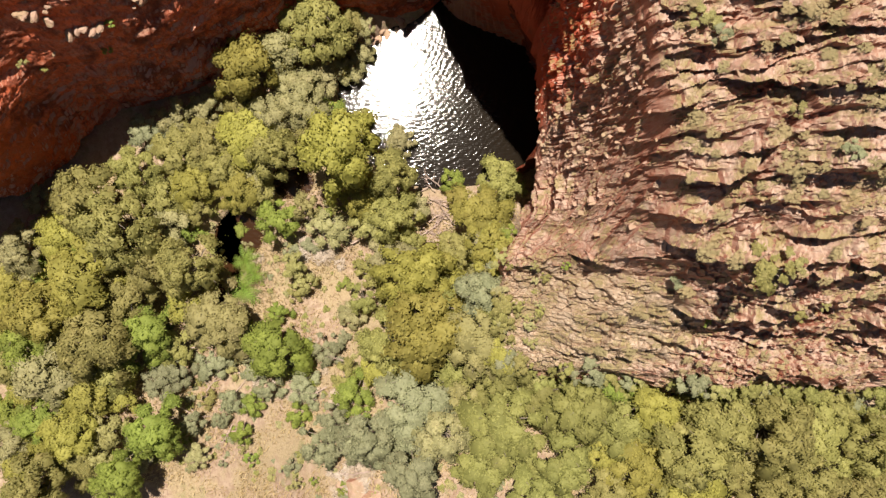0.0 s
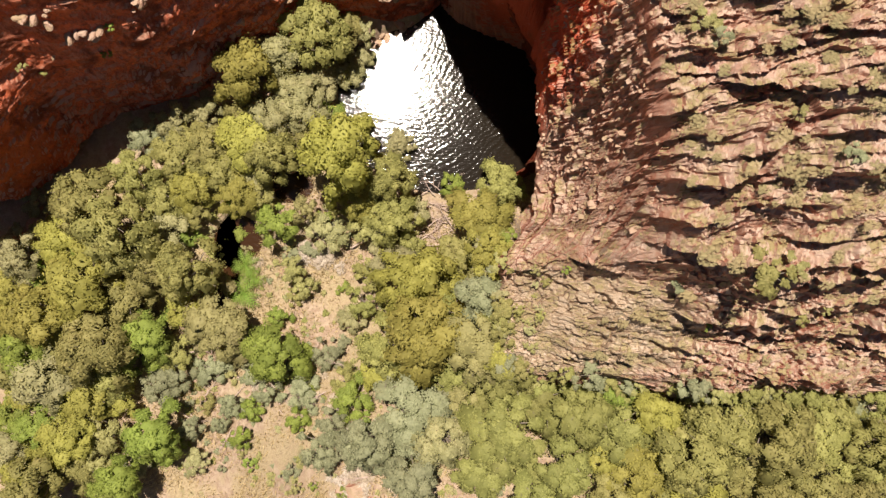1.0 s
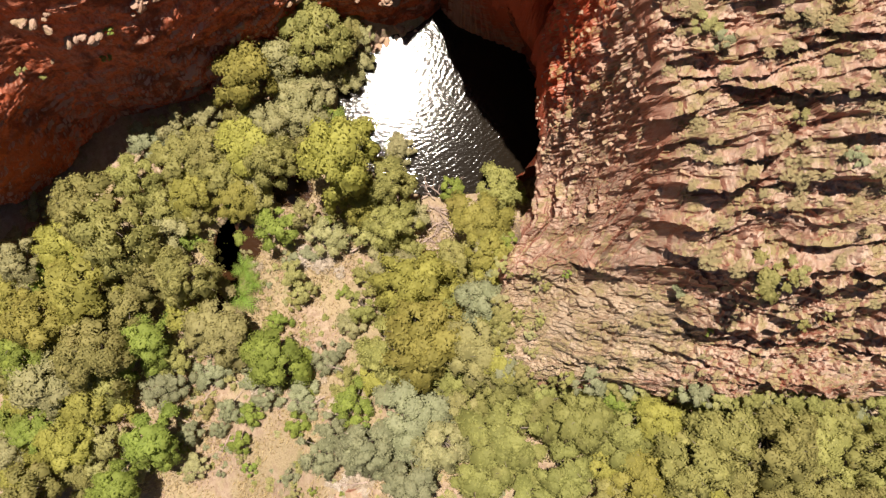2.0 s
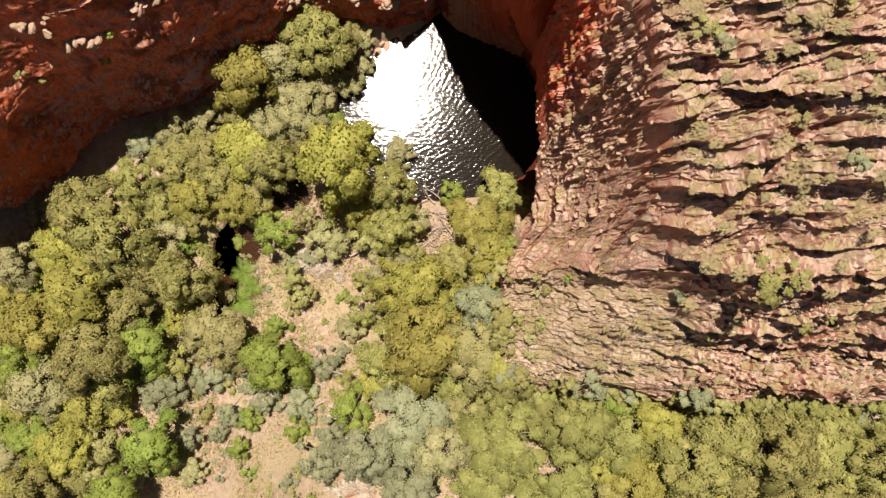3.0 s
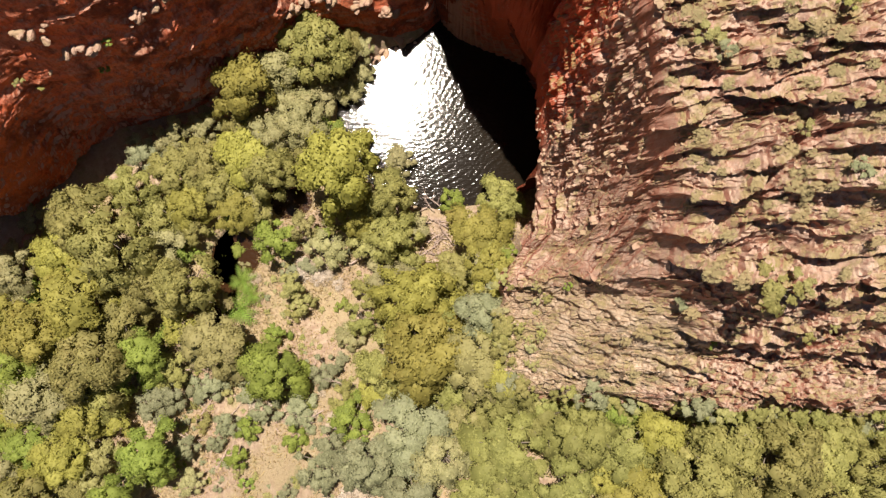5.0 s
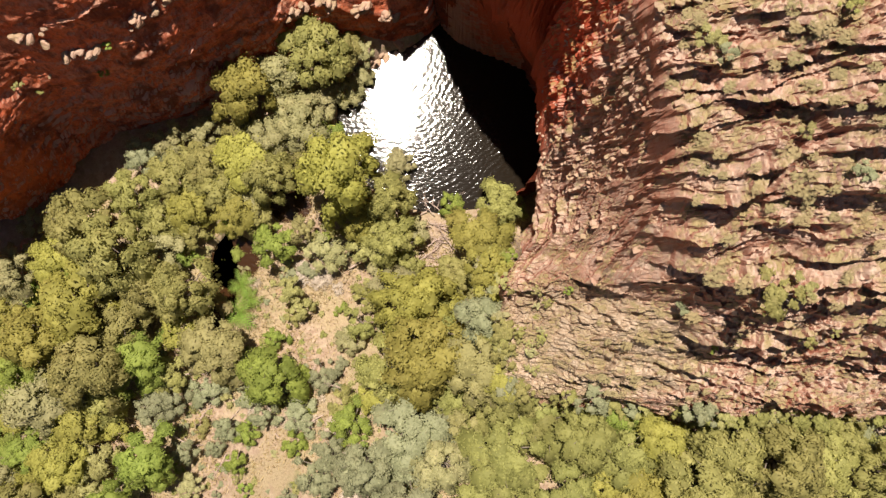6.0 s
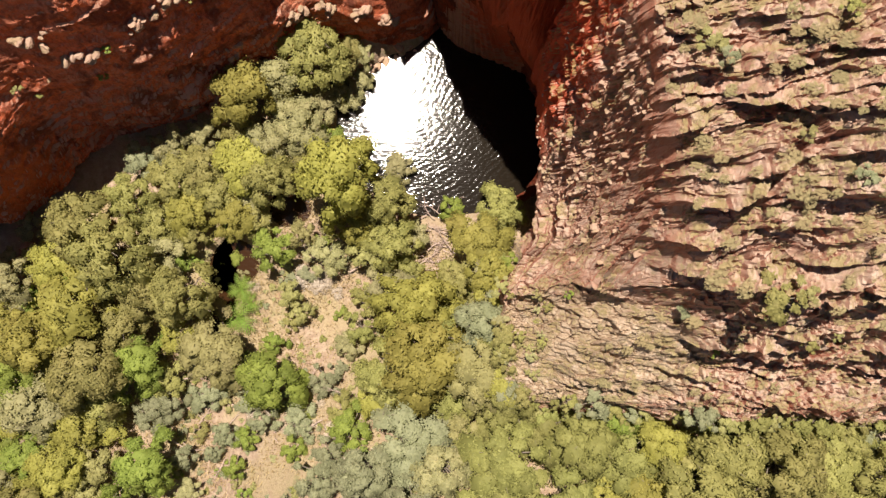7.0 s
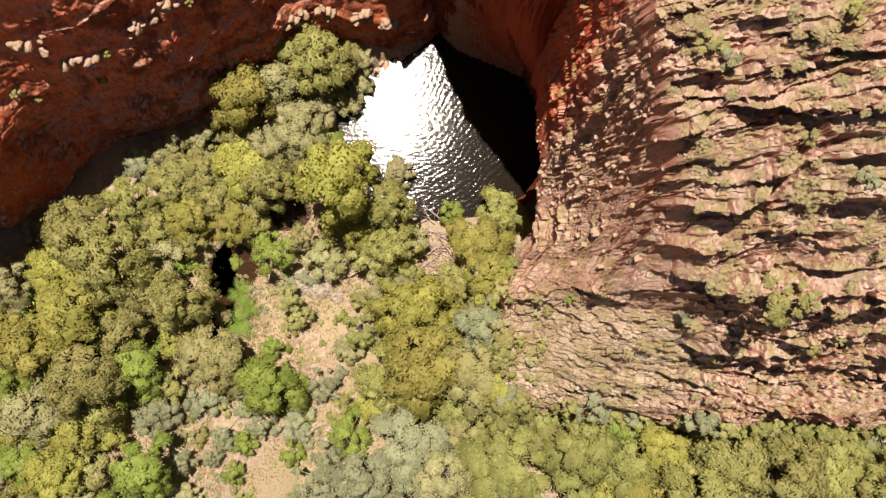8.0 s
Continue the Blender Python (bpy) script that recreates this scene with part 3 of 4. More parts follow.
def leaf_cloud(name, centres, radii, per, leaf, rng, material, flat=0.75, slim=0.5, outward=()):
    """Leaves as small folded quads on the outside of many small clumps: one mesh."""
    pts, nrm, soft = [], [], []
    for c, r, o in zip(centres, radii, outward):
        m = int(per * (r / radii.mean()) ** 2) + 6
        d = rng.normal(size=(m, 3))
        d[:, 2] = np.abs(d[:, 2]) * 0.9 - 0.25
        d /= np.linalg.norm(d, axis=1)[:, None]
        rr = r * rng.uniform(0.82, 1.06, (m, 1))
        pts.append(c + d * rr * (1, 1, flat))
        nrm.append(d)
        soft.append(d * 0.8 + o)
    pts, nrm, soft = np.concatenate(pts), np.concatenate(nrm), np.concatenate(soft)
    m = len(pts)
    n = nrm + rng.normal(size=(m, 3)) * 0.22 + (0, 0, 0.25)
    n /= np.linalg.norm(n, axis=1)[:, None]
    t = np.cross(n, rng.normal(size=(m, 3)))
    t /= np.linalg.norm(t, axis=1)[:, None]
    b = np.cross(n, t)
    ln = leaf * rng.uniform(0.6, 1.35, (m, 1))
    wd = ln * slim
    co = np.stack([pts - t * ln, pts - b * wd + n * wd * 0.15, pts + t * ln, pts + b * wd + n * wd * 0.15], 1).reshape(-1, 3)
    soft = soft + rng.normal(size=(m, 3)) * 0.16
    soft = np.repeat(soft / np.linalg.norm(soft, axis=1)[:, None], 4, axis=0)
    quads = [np.arange(4 * m).reshape(-1, 4)]
    # a small uneven tuft inside each clump
    box = np.array([(-1, -1, -1), (1, -1, -1), (1, 1, -1), (-1, 1, -1), (-1, -1, 1), (1, -1, 1), (1, 1, 1), (-1, 1, 1)]) * 0.577
    sides = np.array([(4, 5, 6, 7), (0, 1, 5, 4), (1, 2, 6, 5), (2, 3, 7, 6), (3, 0, 4, 7)])
    for c, r, o in zip(centres, radii, outward):
        a = rng.uniform(0, math.tau)
        turn = np.array([(math.cos(a), math.sin(a), 0), (-math.sin(a), math.cos(a), 0), (0, 0, 1)])
        d = (box + rng.normal(size=(8, 3)) * 0.3) @ turn
        quads.append(sides + len(co))
        co = np.concatenate([co, c + d * r * rng.uniform(0.5, 0.76) * (1, 1, flat)])
        away = d * 0.7 + np.array(o) + rng.normal(size=(8, 3)) * 0.28
        soft = np.concatenate([soft, away / np.linalg.norm(away, axis=1)[:, None]])
    quads = np.concatenate(quads)
    m = len(quads)
    me = bpy.data.meshes.new(name)
    me.vertices.add(len(co))
    me.vertices.foreach_set("co", co.ravel())
    me.loops.add(4 * m)
    me.loops.foreach_set("vertex_index", quads.ravel().astype(np.int32))
    me.polygons.add(m)
    me.polygons.foreach_set("loop_start", np.arange(0, 4 * m, 4, dtype=np.int32))
    me.polygons.foreach_set("use_smooth", np.full(m, True))
    me.update(calc_edges=True)
    me.normals_split_custom_set_from_vertices(soft.tolist())
    me.materials.append(material)
    return me


def crown_mesh(name, heads, per, leaf, rng, material):
    """A crown of leafy heads: each an uneven dark-centred mass, knobbly with sprays, covered with small leaves that stand off it. One mesh."""
    cos, quads, softs = [], [], []
    total = 0
    middle = np.mean([q[:3] for q in heads], axis=0) - (0, 0, 0.5)
    th, ph = np.meshgrid(np.linspace(0, math.tau, 10)[:-1], np.linspace(0.03, 2.0, 5))
    ball = np.stack([np.sin(ph) * np.cos(th), np.sin(ph) * np.sin(th), np.cos(ph)], -1).reshape(-1, 3)
    i = np.arange(len(ball)).reshape(5, 9)
    net = np.stack([i[:-1], i[1:], np.roll(i, -1, 1)[1:], np.roll(i, -1, 1)[:-1]], -1).reshape(-1, 4)
    mean_r = np.mean([q[3] for q in heads])
    for hx, hy, hz, hr in heads:
        c = np.array((hx, hy, hz))
        sprays = rng.normal(size=(9, 3))
        sprays[:, 2] = np.abs(sprays[:, 2]) - 0.25
        sprays /= np.linalg.norm(sprays, axis=1)[:, None]
        reach = rng.uniform(0.15, 0.85, 9)

        def swell(d):
            near = np.clip((d @ sprays.T - 0.7) / 0.3, 0, 1)
            return 0.66 + (near * reach).max(1)

        out = c - middle
        out = out / np.linalg.norm(out)
        r = hr * swell(ball) * rng.uniform(0.8, 0.94, len(ball))
        cos.append(c + ball * r[:, None] * (1, 1, 0.85))
        quads.append(net + total)
        total += len(ball)
        n = ball * 0.8 + out * 0.6 + rng.normal(size=ball.shape) * 0.3 + (0, 0, 0.45)
        softs.append(n / np.linalg.norm(n, axis=1)[:, None])
        m = int(per * (hr / mean_r) ** 2)
        d = rng.normal(size=(m, 3))
        d[:, 2] = np.abs(d[:, 2]) * 1.1 - 0.35
        spray = sprays[rng.integers(0, 9, m)]
        tight = rng.uniform(0, 1, (m, 1)) < 0.6
        d = np.where(tight, spray + d * 0.36, d)
        d /= np.linalg.norm(d, axis=1)[:, None]
        r = hr * swell(d) * np.where(rng.uniform(0, 1, m) < 0.1, rng.uniform(1.05, 1.35, m), rng.uniform(0.9, 1.03, m))
        p = c + d * r[:, None] * (1, 1, 0.85)
        soft = d * 0.7 + np.where(tight, spray * 0.4, d * 0.4) + out * 0.5 + rng.normal(size=(m, 3)) * 0.42 + (0, 0, 0.5)
        soft /= np.linalg.norm(soft, axis=1)[:, None]
        n = soft * 0.8 + rng.normal(size=(m, 3)) * 0.16 + (0, 0, 0.5)
        n /= np.linalg.norm(n, axis=1)[:, None]
        t = np.cross(n, rng.normal(size=(m, 3)))
        t /= np.linalg.norm(t, axis=1)[:, None]
        b = np.cross(n, t)
        ln = leaf * rng.uniform(0.6, 1.4, (m, 1))
        wd = ln * 0.5
        cos.append(np.stack([p - t * ln, p - b * wd + n * wd * 0.15, p + t * ln, p + b * wd + n * wd * 0.15], 1).reshape(-1, 3))
        quads.append(np.arange(4 * m).reshape(-1, 4) + total)
        total += 4 * m
        softs.append(np.repeat(soft, 4, axis=0))
    co, quads, softs = np.concatenate(cos), np.concatenate(quads), np.concatenate(softs)
    m = len(quads)
    me = bpy.data.meshes.new(name)
    me.vertices.add(len(co))
    me.vertices.foreach_set("co", co.ravel())
    me.loops.add(4 * m)
    me.loops.foreach_set("vertex_index", quads.ravel().astype(np.int32))
    me.polygons.add(m)
    me.polygons.foreach_set("loop_start", np.arange(0, 4 * m, 4, dtype=np.int32))
    me.polygons.foreach_set("use_smooth", np.full(m, True))
    me.update(calc_edges=True)
    me.normals_split_custom_set_from_vertices(softs.tolist())
    me.materials.append(material)
    return me


def make_tree(kind, seed, label, category, lobes=10, per=250, leaf=0.04, name="tree"):
    """A tree of crown radius 1: trunk, limbs, and a crown of several leafy heads with gaps between. Scaled on placing."""
    rng = np.random.default_rng(seed)
    root = tagged(new(name), label, category)
    heads, spread = [], rng.uniform(0, math.tau)
    bend = rng.uniform(0, math.tau, 2)
    for i in range(lobes):
        a = spread + i * 2.39996 + rng.uniform(-0.35, 0.35)
        q = 0.84 * math.sqrt(i / lobes) * rng.uniform(0.85, 1.12) * (1 + 0.16 * math.sin(2 * a + bend[0]) + 0.12 * math.sin(3 * a + bend[1]))
        heads.append((q * math.cos(a), q * math.sin(a), 1.22 - 0.8 * q * q + rng.uniform(-0.16, 0.1), rng.uniform(0.15, 0.31)))
    crown = new("crown", crown_mesh("crown", heads, per, leaf, rng, LEAVES[kind]))
    crown.parent = root
    bm = bmesh.new()
    fork = Vector((rng.uniform(-0.08, 0.08), rng.uniform(-0.08, 0.08), 0.45))
    limb(bm, (0, 0, -0.12), fork, 0.06, 0.045, 8)
    for hx, hy, hz, hr in heads:
        tip = Vector((hx, hy, hz))
        limb(bm, fork, tip, 0.022, 0.01, 4)
        limb(bm, tip, tip + Vector(rng.normal(size=3)).normalized() * hr * 1.2, 0.01, 0.004, 3)
    part("trunk", bm, BARK, root)
    return root


def ground_z(x, y):
    return float(ground_height(np.array([x], float), np.array([y], float))[0])


FORMS = {}
WORDS = {
    "olive": ("olive green broad-leaved tree beside the creek", "tree"),
    "grey": ("dull grey-green tree with thin foliage", "tree"),
    "silver": ("silvery grey-leaved shrub on dry ground", "shrub"),
    "lush": ("fresh bright green bushy shrub", "shrub"),
    "gold": ("yellow-green leafy tree with a dense rounded crown", "tree"),
    "khaki": ("half-dry khaki bush in the straw grass", "shrub"),
    "pale": ("pale green spreading tree at the cliff foot", "tree"),
}


def plant(kind, spots, seed):
    rng = random.Random(seed)
    for x, y, r in spots:
        form = rng.randrange(3) + (0 if r > 2.3 else 3)
        z = ground_z(x, y)
        m = pose(x, y, z - 0.05, rng.uniform(-5, 5), rng.uniform(-5, 5), rng.uniform(0, 360)) @ Matrix.Diagonal((1.03 * r, 1.03 * r, r * (rng.uniform(1.0, 2.0) if r > 2.3 else rng.uniform(0.85, 1.5)), 1))
        key = (kind, form)
        if key not in FORMS:
            label, cat = WORDS[kind]
            size = (22, 122, 0.032) if form < 3 else (13, 90, 0.043)
            ob = make_tree(kind, seed * 10 + form, label, cat, *size, "tree" if cat == "tree" else "shrub")
            tagged(ob, group=kind + " " + cat + "s")
            ob.matrix_basis = m
            FORMS[key] = ob
        else:
            ob = FORMS[key]
            c = copy_thing(ob, Matrix.Identity(4))
            c.matrix_basis = m


OLIVE_STAND = [
    (-11.4, 20.0, 3.48), (-9.4, 20.9, 2.46), (-23.8, 9.6, 2.84), (-21.2, 10.1, 2.7), (-15.5, 8.9, 2.56), (-30.8, 5.3, 3.3),
    (-27.6, 7.6, 2.56), (-28.1, 2.4, 3.75), (-22.5, -0.9, 3.0), (-28.3, -3.5, 3.2), (-30.3, -7.7, 3.75), (-4.6, 7.4, 2.56),
    (-4.6, 3.7, 2.56), (5.0, 6.9, 2.37), (0.8, -0.4, 2.81), (-4.4, -7.4, 2.61), (-8.1, -9.9, 1.54), (19.7, -11.7, 3.06),
    (23.4, -12.4, 3.06), (30.3, -13.5, 2.32), (26.2, -15.8, 2.39), (18.3, -10.2, 1.94), (24.6, -10.6, 1.93), (-35.0, -19.3, 2.93),
    (23.2, -17.6, 2.76), (12.4, -17.7, 2.39), (-29.6, -10.3, 2.46), (-24.5, -8.4, 1.99), (-16.9, 5.9, 2.0), (21.4, -15.3, 2.69), (26.7, -12.6, 3.06), (25.3, -14.7, 2.2), (28.4, -17.4, 2.6), (17.3, -13.8, 3.06),
]
OLIVE_BANK = [
    (-33.5, -8.8, 2.46), (-35.5, -17.7, 2.23), (-20.0, 8.4, 2.46), (-25.4, 5.4, 2.46), (-25.8, -1.0, 2.46), (-17.6, 13.4, 2.23),
    (-12.2, 11.0, 1.99), (-7.7, 12.8, 1.28), (-3.2, 1.5, 1.7), (-6.7, -1.5, 1.69), (25.5, -11.2, 1.82), (28.7, -11.2, 1.82),
    (28.9, -15.1, 2.01), (-39.0, -9.3, 2.46), (-33.4, -18.8, 2.46), (-36.2, -21.4, 2.46), (30.9, -15.1, 2.01), (31.1, -12.4, 2.01),
    (31.8, -16.7, 2.01), (-9.2, 17.4, 1.23), (-22.6, 4.0, 1.51),
]
GREY_STAND = [
    (-14.3, 18.0, 2.84), (-12.8, 14.3, 2.84), (-9.3, 17.6, 1.89), (-15.6, 12.6, 2.46), (-25.3, 2.3, 2.84), (-37.5, -0.0, 2.37),
    (-34.6, -10.0, 3.75), (-4.0, 10.6, 1.89), (-10.5, 2.7, 2.09), (-4.6, -0.0, 2.37), (0.0, -12.9, 2.36), (-8.0, -5.4, 1.47),
    (-22.5, -18.4, 1.5), (30.4, -16.5, 2.01), (-37.7, -6.9, 2.23), (-22.0, -6.3, 1.8), (-24.2, 12.5, 1.99), (-21.8, 13.6, 1.75),
    (-17.2, 7.5, 1.99), (-11.4, 16.4, 2.23), (-2.7, 4.5, 1.7), (-38.5, -17.1, 2.46), (-38.7, 2.0, 1.75), (-37.4, 5.5, 1.51),
    (-7.8, 19.3, 1.51), (-7.2, 21.0, 1.33),
]
GOLD_STAND = [
    (-17.3, 16.1, 3.3), (-17.7, 10.6, 3.3), (-22.8, 6.8, 2.46), (-18.5, 6.2, 2.46), (-34.3, 1.9, 2.7), (-31.3, -1.9, 3.84),
    (-35.0, -4.4, 3.3), (-31.7, -11.7, 2.93), (-33.2, -15.5, 2.84), (-8.8, 8.6, 4.02), (-7.1, 5.4, 2.37), (3.1, 3.8, 2.84),
    (3.7, 1.1, 2.17), (-2.2, -1.9, 3.69), (-1.1, -5.7, 4.07), (-5.5, -9.2, 2.12), (14.3, -15.1, 2.76),
    (15.7, -11.3, 2.32), (11.8, -14.7, 2.01), (18.2, -17.4, 2.76), (-38.0, -4.0, 2.23), (-33.7, -6.4, 2.7),
    (-23.0, -4.3, 2.3), (-38.1, -12.3, 2.23), (-29.3, -12.9, 1.99), (-34.4, 5.0, 1.99),
]
GOLD_BANK = [
    (-15.9, 21.2, 1.75), (-4.0, -5.2, 1.89), (20.5, -13.9, 2.01), (-39.3, -3.0, 2.46), (-39.0, -5.9, 2.46), (-37.3, -18.5, 2.46),
    (4.7, -1.2, 1.93), (4.2, -7.0, 1.94), (4.6, 0.5, 1.78),
]
LUSH_STAND = [
    (-10.5, 13.3, 1.75), (-26.1, -6.9, 2.7), (-36.8, -15.2, 2.46), (-25.7, -15.1, 2.84), (-36.5, -8.1, 2.84), (0.8, 6.9, 1.43),
    (-15.1, 3.2, 2.28), (-15.0, -5.1, 1.22), (-13.9, -8.0, 2.94), (-7.1, -11.3, 1.92), (-16.8, -13.2, 1.28), (-17.8, -15.7, 1.19),
    (-12.2, -13.4, 1.21), (13.2, -9.6, 2.12), (-28.5, -19.5, 2.46), (-27.8, -8.4, 2.23), (-34.1, -13.0, 2.23), (-31.3, 1.5, 2.46),
    (-36.7, -1.5, 1.99), (-19.3, 2.5, 1.51), (-39.0, -13.8, 2.23), (-30.5, -20.8, 2.23), (-23.8, 2.4, 1.33),
]
SILVER_STAND = [
    (-27.2, 11.4, 2.09), (-26.1, -11.6, 2.09), (3.2, -2.8, 2.36), (-10.0, -8.2, 1.6), (-2.4, -11.6, 3.19), (-5.1, -13.1, 2.39),
    (-9.5, -14.8, 2.05), (-21.0, -9.9, 1.7), (-18.8, -12.9, 1.4), (-12.1, -11.3, 1.76), (-24.2, -10.5, 1.51), (-17.0, -10.4, 1.49),
    (-23.0, -15.2, 1.33), (-15.3, -11.7, 1.27), (-20.3, -14.6, 1.12), (30.2, -11.4, 1.93), (21.8, -10.1, 1.55), (-2.1, -15.8, 2.39),
    (-0.2, -10.6, 1.7), (-7.2, -14.6, 1.68), (-3.8, -15.0, 1.64), (-8.8, -13.0, 1.49), (-27.9, -18.3, 1.75), (30.5, -8.9, 1.62),
]
KHAKI_STAND = [
    (-20.0, -5.8, 3.29), (-30.3, -15.3, 1.99), (-6.7, 2.5, 1.99), (-12.6, 4.4, 1.6), (-13.7, -0.8, 1.51), (-12.9, -2.2, 1.33), (2.9, -6.2, 3.0),
    (1.5, -11.2, 2.0), (-31.2, -18.2, 1.99), (-38.7, -1.3, 1.99),
]
PALE_STAND = [
    (4.5, -12.5, 3.24), (7.0, -10.4, 2.38), (9.8, -11.1, 2.72), (13.2, -12.2, 2.69), (8.5, -14.8, 2.32),
    (3.0, -15.6, 2.32), (6.9, -17.3, 2.39), (-7.0, -3.9, 1.76), (0.3, -4.2, 2.34), (-2.8, -8.8, 1.99), (0.7, -9.0, 2.36),
    (4.1, -8.9, 1.93), (2.8, -10.4, 1.89), (5.2, -10.3, 2.08), (9.4, -9.2, 1.68), (11.4, -12.8, 2.01), (5.8, -14.7, 2.2),
    (16.6, -12.8, 2.01), (15.7, -16.6, 2.2), (4.6, -4.4, 2.03), (4.8, -7.8, 1.75), (31.9, -10.4, 1.82),
]
plant("olive", OLIVE_STAND, 100)
plant("olive", OLIVE_BANK, 100)
plant("grey", GREY_STAND, 101)
plant("gold", GOLD_STAND, 102)
plant("gold", GOLD_BANK, 102)
plant("lush", LUSH_STAND, 103)
plant("silver", SILVER_STAND, 104)
plant("khaki", KHAKI_STAND, 105)
plant("pale", PALE_STAND, 106)


# ---- heights of the built rock, for what stands on it ----
def height_map(points, cell=0.25):
    px, py, pz = (q.ravel() for q in points)
    keep = (np.abs(px) < 60) & (np.abs(py) < 40)
    table = {}
    for i, j, z in zip(np.floor(px[keep] / cell).astype(int).tolist(), np.floor(py[keep] / cell).astype(int).tolist(), pz[keep].tolist()):
        if z > table.get((i, j), -9e9):
            table[(i, j)] = z
    return lambda x, y: table.get((math.floor(x / cell), math.floor(y / cell)), 0.0)


east_z = height_map(EAST)
scatter = random.Random(7)


# ---- undergrowth: small shrubs between the trees ----
SMALL = {}


def undergrowth(kind, x, y, z, r):
    key = (kind, scatter.randrange(2))
    m = pose(x, y, z - 0.08 * r, scatter.uniform(-8, 8), scatter.uniform(-8, 8), scatter.uniform(0, 360)) @ Matrix.Diagonal((r, r, r * scatter.uniform(0.6, 1.0), 1))
    if key not in SMALL:
        ob = make_tree(kind, 900 + len(SMALL), "low " + WORDS[kind][0].replace(" tree", " bush").replace("beside the creek", "among the trees"), "shrub", 8, 38, 0.084, "low_shrub")
        tagged(ob, group="low " + kind + " shrubs")
        SMALL[key] = ob
    else:
        ob = copy_thing(SMALL[key], Matrix.Identity(4))
    ob.matrix_basis = m
    return ob


def open_ground(x, y):
    return ((x + 10.5) / 3.2) ** 2 + ((y + 3.2) / 4.2) ** 2 < 1 or ((x + 15.5) / 4.5) ** 2 + ((y + 14.5) / 3.0) ** 2 < 1 or (x > -3 and x < 2 and y > 1 and y < 7)


placed = 0
while placed < 90:
    x, y = scatter.uniform(-26, 6), scatter.uniform(-19, 5)
    if ground_z(x, y) < 0.15 or (open_ground(x, y) and scatter.random() < 0.9):
        continue
    if y > 0.25 * x + 8 or (x < -20 and y > -6):
        continue
    undergrowth(scatter.choice(["silver", "silver", "khaki", "olive", "pale", "lush"]), x, y, ground_z(x, y), scatter.uniform(0.45, 1.15))
    placed += 1

# tiny shrubs and tufts in the open, past counting
def scrub(count):
    rng = np.random.default_rng(17)
    kinds = ["silver", "khaki", "grey", "pale"]
    cos, quads, slots, total = [], [], [], 0
    forms = []
    for kind in kinds:
        heads = [(0.6 * math.sqrt(i / 6) * math.cos(i * 2.4), 0.6 * math.sqrt(i / 6) * math.sin(i * 2.4), rng.uniform(0.3, 0.7), rng.uniform(0.22, 0.4)) for i in range(6)]
        me = crown_mesh("scrub_form", heads, 40, 0.11, rng, LEAVES[kind])
        co, idx = np.zeros(3 * len(me.vertices)), np.zeros(4 * len(me.polygons), np.int32)
        me.vertices.foreach_get("co", co)
        me.loops.foreach_get("vertex_index", idx)
        forms.append((co.reshape(-1, 3), idx.reshape(-1, 4)))
        bpy.data.meshes.remove(me)
    done = 0
    while done < count:
        x, y = rng.uniform(-27, 5), rng.uniform(-20, 4)
        z = ground_z(x, y)
        if z < 0.15 or y > 0.25 * x + 7 or (x < -21 and y > -6) or (open_ground(x, y) and rng.uniform() < 0.6):
            continue
        which = int(rng.choice([0, 0, 1, 1, 2, 3]))
        co, idx = forms[which]
        a, r = rng.uniform(0, math.tau), rng.uniform(0.2, 0.55)
        turn = np.array([(math.cos(a), math.sin(a), 0), (-math.sin(a), math.cos(a), 0), (0, 0, rng.uniform(0.7, 1.1))])
        cos.append(co @ turn * r + (x, y, z - 0.05))
        quads.append(idx + total)
        slots.append(np.full(len(idx), which))
        total += len(co)
        done += 1
    co, quads, slots = np.concatenate(cos), np.concatenate(quads), np.concatenate(slots)
    me = bpy.data.meshes.new("scrub")
    me.vertices.add(len(co))
    me.vertices.foreach_set("co", co.ravel())
    me.loops.add(quads.size)
    me.loops.foreach_set("vertex_index", quads.ravel().astype(np.int32))
    me.polygons.add(len(quads))
    me.polygons.foreach_set("loop_start", np.arange(0, quads.size, 4, dtype=np.int32))
    for kind in kinds:
        me.materials.append(LEAVES[kind])
    me.polygons.foreach_set("material_index", slots.astype(np.int32))
    me.update(calc_edges=True)
    tagged(new("scrub", me), "low grey-green and straw-coloured scrub on dry ground", "scrub", kind="stuff")


scrub(260)

# green shrubs on the banks of the creek
for i in range(16):
    y = -5.2 + 0.62 * i
    x = -20.3 + 0.12 * y + (-1.5 if i % 2 else 1.25) + scatter.uniform(-0.4, 0.4)
    undergrowth(scatter.choice(["lush", "olive", "lush", "grey"]), x, y, ground_z(x, y), scatter.uniform(0.5, 0.95))

# shrubs along the foot of the east cliff
for i in range(46):
    x = 4.5 + i * 0.55
    y = -7.6 - 0.1 * x + scatter.uniform(-1.1, 0.9)
    undergrowth(scatter.choice(["pale", "pale", "silver", "olive", "khaki"]), x, y, max(ground_z(x, y), east_z(x, y)), scatter.uniform(0.6, 1.3))

for i in range(40):
    x, y = scatter.uniform(2.4, 4.5), -7.2 + 0.24 * i
    undergrowth(scatter.choice(["pale", "olive", "khaki", "grey"]), x, y, max(ground_z(x, y), east_z(x, y)), scatter.uniform(0.6, 1.2))

for i in range(18):
    x, y = scatter.uniform(4.2, 6.8), scatter.uniform(-7.0, -0.5)
    undergrowth(scatter.choice(["khaki", "grey", "khaki", "olive"]), x, y, east_z(x, y), scatter.uniform(0.25, 0.6))

